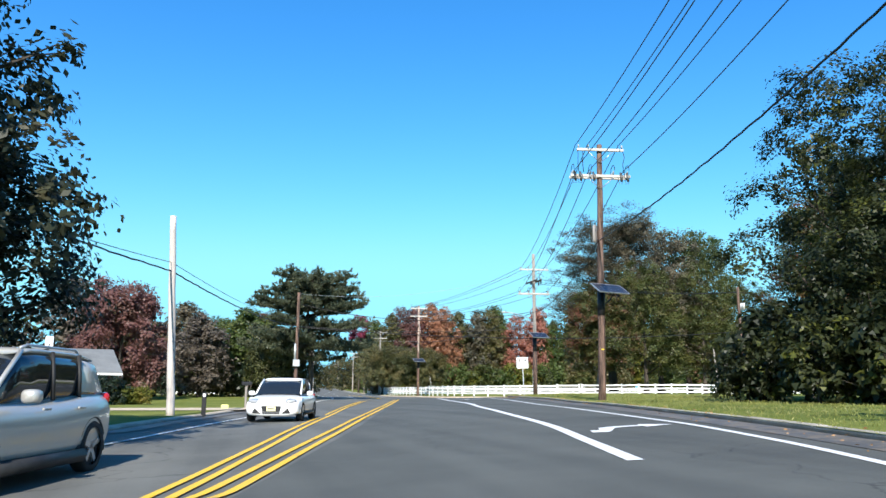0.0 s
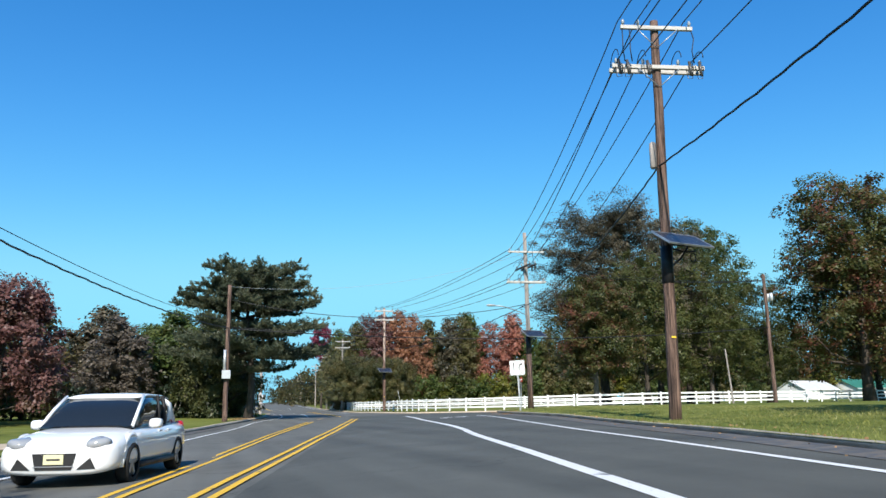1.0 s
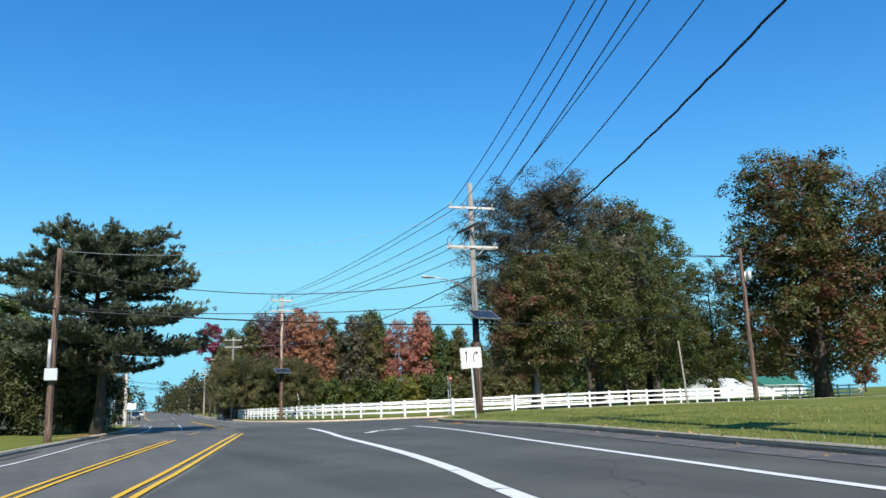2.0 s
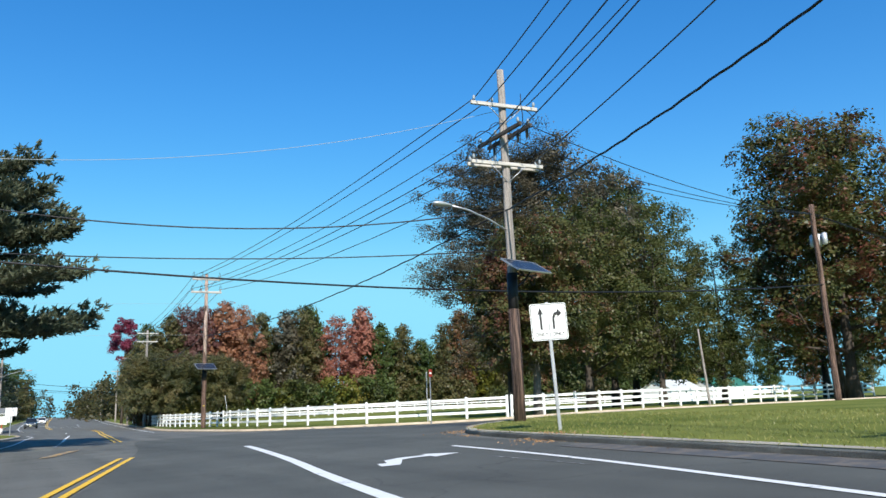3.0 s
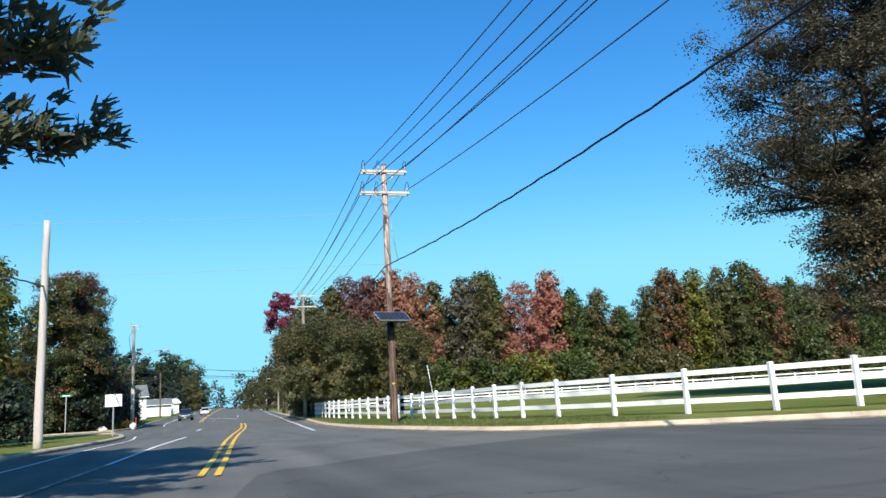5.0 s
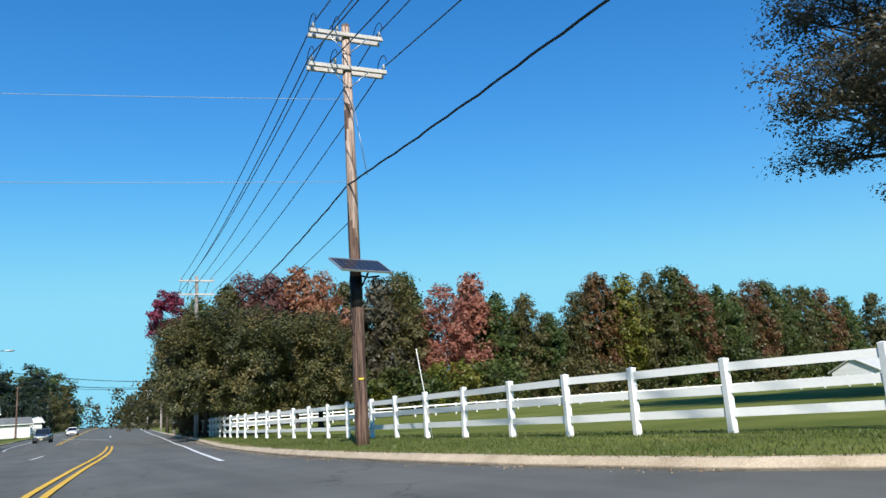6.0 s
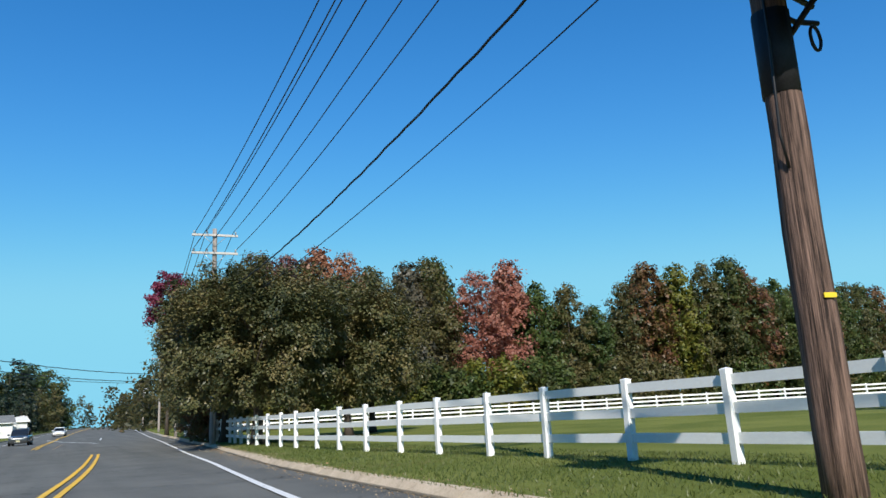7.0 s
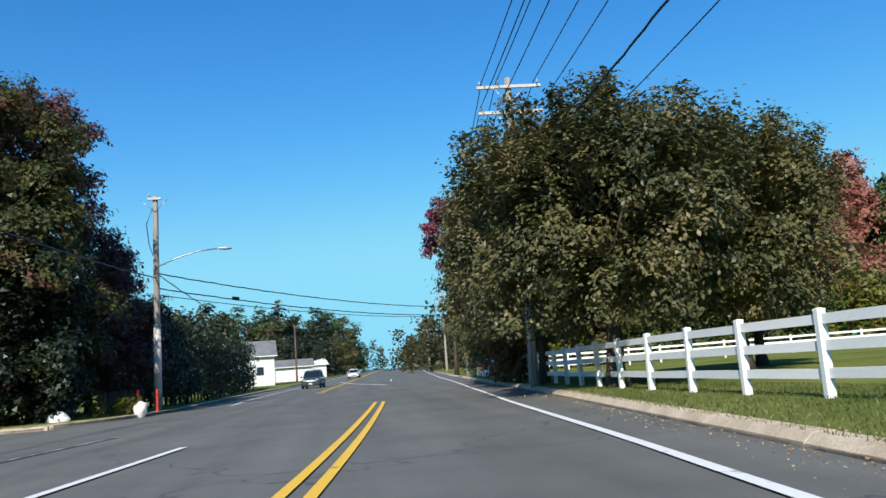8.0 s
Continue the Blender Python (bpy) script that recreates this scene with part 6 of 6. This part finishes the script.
        part("sill_trim", tube_mesh("sill_trim", [(s * W * 0.985, -L + 1.2, 0.27), (s * W * 0.985, L - 1.2, 0.27)], 0.1 if kind == "suv" else 0.06, 6), TRIM, root)
        if kind == "suv":
            part("roof_rail", tube_mesh("roof_rail", [(s * W * 0.6, g0 + 1.0, H * 0.99), (s * W * 0.62, g0 + 1.15, H + 0.03), (s * W * 0.6, g1 - 0.75, H + 0.028), (s * W * 0.58, g1 - 0.6, H * 0.985)], 0.02, 6), STEEL, root, "silver roof rail")
        for k in (g0 + 1.1, g1 - 1.2):
            part("door_handle", box("door_handle", (0.03, 0.2, 0.035), Matrix.Translation((s * (W + 0.005), k, belt * 0.9)), 0.008), body_mat, root)
    part("rear_quarter", loft("rear_quarter", [(g1 - (0.86 if kind == "suv" else 0.62), W * 0.787, belt * 0.95, H * 0.97), (g1 - 0.34, W * 0.778, belt * 0.95, H * 0.94), (g1 + 0.012, W * 0.75, belt * 0.95, belt * 1.14)], 5.0, 28), body_mat, root)
    ry, rz = g1 - 0.155, (H * 0.94 + belt * 1.14) / 2
    lean_back = math.degrees(math.atan2(0.352, H * 0.94 - belt * 1.14))
    part("rear_window", box("rear_window", (W * 1.18, 0.03, (H * 0.94 - belt * 1.14) * 1.02), pose(0, ry, rz, lean_back, 0, 0), 0.01), DARK_GLASS, root, "dark rear window")
    part("grille", flat_shape("grille", [(-0.27, -0.13), (0.27, -0.13), (0.33, 0.12), (-0.33, 0.12)], -0.012, 0.03), TRIM, root, "black trapezoid lower grille", pose(0, -L, 0.41))
    part("grille_bar", box("grille_bar", (0.6, 0.012, 0.014), Matrix.Translation((0, -L - 0.02, 0.335)), 0.003), STEEL, root)
    part("upper_grille", loft("upper_grille", [(-0.012, W * 0.36, -0.022, 0.022), (0.06, W * 0.38, -0.028, 0.028)], 3.0, 16), TRIM, root, "narrow black upper grille", pose(0, -L + 0.015, 0.40 * H))
    plate = part("number_plate", box("number_plate", (0.3, 0.012, 0.15), Matrix.Translation((0, -L - 0.024, 0.44)), 0.004), PLATE, root, "plain pale plate")
    part("bar", box("bar", (0.2, 0.004, 0.03), Matrix.Translation((0, -L - 0.032, 0.44))), CUTOUT, plate)
    part("windscreen_band", loft("windscreen_band", [(-0.02, W * 0.7, -0.02, 0.02), (0.02, W * 0.7, -0.02, 0.02)], 3, 12), TRIM, root, "", pose(0, g0 + 0.02, belt * 1.02))
    return root


SILVER = plain("silver_car_paint", (0.44, 0.425, 0.39), 0.34, 0.35, 0.6)
WHITE_CAR = plain("white_car_paint", (0.78, 0.78, 0.77), 0.3, 0.0, 0.8)
DARK_CAR = plain("dark_car_paint", (0.05, 0.06, 0.065), 0.25, 0.2, 0.8)
ROAD_TURN = -13.5
car("suv", "silver sport utility car in the oncoming lane", (-2.68, 10.1, road_z(-2.0, 10.1)), ROAD_TURN, SILVER, 4.57, 1.84, 1.70, "suv")
car("hatchback", "white hatchback car in the oncoming lane", (2.1, 27.2, road_z(2.1, 27.2)), ROAD_TURN, WHITE_CAR, 4.36, 1.82, 1.47, "hatch")
car("suv", "distant dark grey sport utility car on the road", (14.6, 186, road_z(14.6, 186)), -4, DARK_CAR, 4.6, 1.86, 1.70, "suv")
car("sedan", "distant white car on the far road", (18.4, 238, road_z(18.4, 238)), -4, WHITE_CAR, 4.5, 1.82, 1.46, "hatch")


# ---- grass, litter and the far woods ----
def blades(name, label, plan_test, box_xy, count, height, seed, material=None, lift=0.0):
    rng = np.random.default_rng(seed)
    x0, y0, x1, y1 = box_xy
    pts = np.stack([rng.uniform(x0, x1, count), rng.uniform(y0, y1, count)], axis=1)
    pts = np.array([p for p in pts if plan_test(p[0], p[1])])
    z = np.array([land_z(x, y) for x, y in pts])
    n = len(pts)
    c = np.column_stack([pts, z + lift])
    w = rng.uniform(0, 6.283, n)
    side = np.column_stack([np.cos(w), np.sin(w), np.zeros(n)]) * 0.008
    tip = np.column_stack([rng.normal(0, 0.03, n), rng.normal(0, 0.03, n), height * rng.uniform(0.5, 1.3, n)])
    q = np.stack([c - side, c + side, c + tip + side * 0.3, c + tip - side * 0.3], axis=1)
    ob = part(name, quads_mesh(name, q), material or BLADES)
    return tagged(ob, label, "grass", kind="stuff")


def on_land(x, y):
    return not inside(x, y, OUTLINE)


blades("grass", "uneven mown grass blades on the verge", lambda x, y: on_land(x, y) and x < 27.6, (21.8, 84, 27.6, 134), 44000, 0.05, 81)
blades("grass", "uneven mown grass blades on the corner lawn", on_land, (8, 4, 28, 62), 60000, 0.045, 82, DRY_BLADES)


def litter(label, along, count, spread, seed, size=0.03, leaves=None):
    rng = np.random.default_rng(seed)
    c = along
    idx = rng.integers(0, len(c), count)
    off = np.abs(rng.normal(0, spread, count))
    pts = [(c[i][0] + rng.normal(0, .3) - o * 0.9, c[i][1] + rng.normal(0, .3)) for i, o in zip(idx, off)]
    z = [(road_z(x, y) + 0.02 if not on_land(x, y) else land_z(x, y) + 0.02) for x, y in pts]
    p = np.column_stack([np.array(pts), z])
    q = leaf_quads(rng, p, np.full(count, 0.01), 1, size, 0.15)
    ob = part("fallen_leaves", quads_mesh("fallen_leaves", q), leaves or L_FALLEN)
    return tagged(ob, label, "fallen leaves", kind="stuff")


L_GRIT = leaf_material("gutter_grit", [(0.20, 0.14, 0.08), (0.34, 0.25, 0.15), (0.46, 0.36, 0.24)], 0.05)
L_FALLEN = leaf_material("fallen_leaves", [(0.20, 0.11, 0.05), (0.36, 0.21, 0.10), (0.50, 0.31, 0.16)], 0.1)
litter("orange fallen leaves along the kerb", [p for p in RIGHT if 44 < p[1] < 61 and p[0] < 24], 50, 0.06, 91)
litter("brown fallen leaves along the kerb", [p for p in RIGHT if 5 < p[1] < 40], 300, 0.06, 92)
litter("brown fallen leaves along the kerb", [p for p in CORNER if 84 < p[1] < 150], 130, 0.08, 93)
litter("sandy brown grit in the gutter along the kerb", [p for p in curve_points([tuple(p) for p in CORNER if 86 < p[1] < 145], 0.3)], 6000, 0.07, 96, 0.014, L_GRIT)
litter("heaps of orange leaves against the kerb", [(19.4, 50.6), (19.5, 51.0), (19.6, 51.4), (20.4, 55.0), (21.0, 56.9), (21.3, 57.3)], 520, 0.1, 97, 0.022)
litter("fallen leaves and needles at the left kerb", [(6.6, 70), (7.2, 73), (7.6, 76), (8.0, 79), (8.4, 81)], 2500, 0.7, 94)


def far_woods(label, runs, seed):
    """Distant tree masses: many uneven heaps of foliage."""
    rng = np.random.default_rng(seed)
    cs, sp = [], []
    for (x0, y0), (x1, y1), h in runs:
        n = int(math.dist((x0, y0), (x1, y1)) / 4)
        for i in range(n):
            s = i / n
            x, y = x0 + (x1 - x0) * s + rng.normal(0, 4), y0 + (y1 - y0) * s + rng.normal(0, 4)
            hh = h * rng.uniform(0.7, 1.15)
            for _ in range(26):
                u = rng.uniform(0, 1)
                cs.append((x + rng.normal(0, 2.2) * (1.1 - u), y + rng.normal(0, 2.2), hh * u))
                sp.append(0.8)
    q = leaf_quads(rng, np.array(cs), np.array(sp), 10, 0.5, 0.8)
    ob = part("far_woods", quads_mesh("far_woods", q), L_FARWOOD)
    return tagged(ob, label, "woods", kind="stuff")


L_FARWOOD = leaf_material("far_wood_leaves", [(0.02, 0.03, 0.012), (0.05, 0.055, 0.022), (0.09, 0.08, 0.03), (0.13, 0.075, 0.04)])
far_woods("distant autumn woods along the horizon", [((-260, 150), (-60, 300), 14), ((-60, 230), (6, 300), 15), ((-60, 300), (14, 430), 15), ((12, 430), (46, 450), 13), ((44, 420), (38, 230), 12), ((60, 330), (200, 240), 17), ((-200, 60), (-60, 110), 13), ((-60, 110), (-10, 132), 11)], 95)
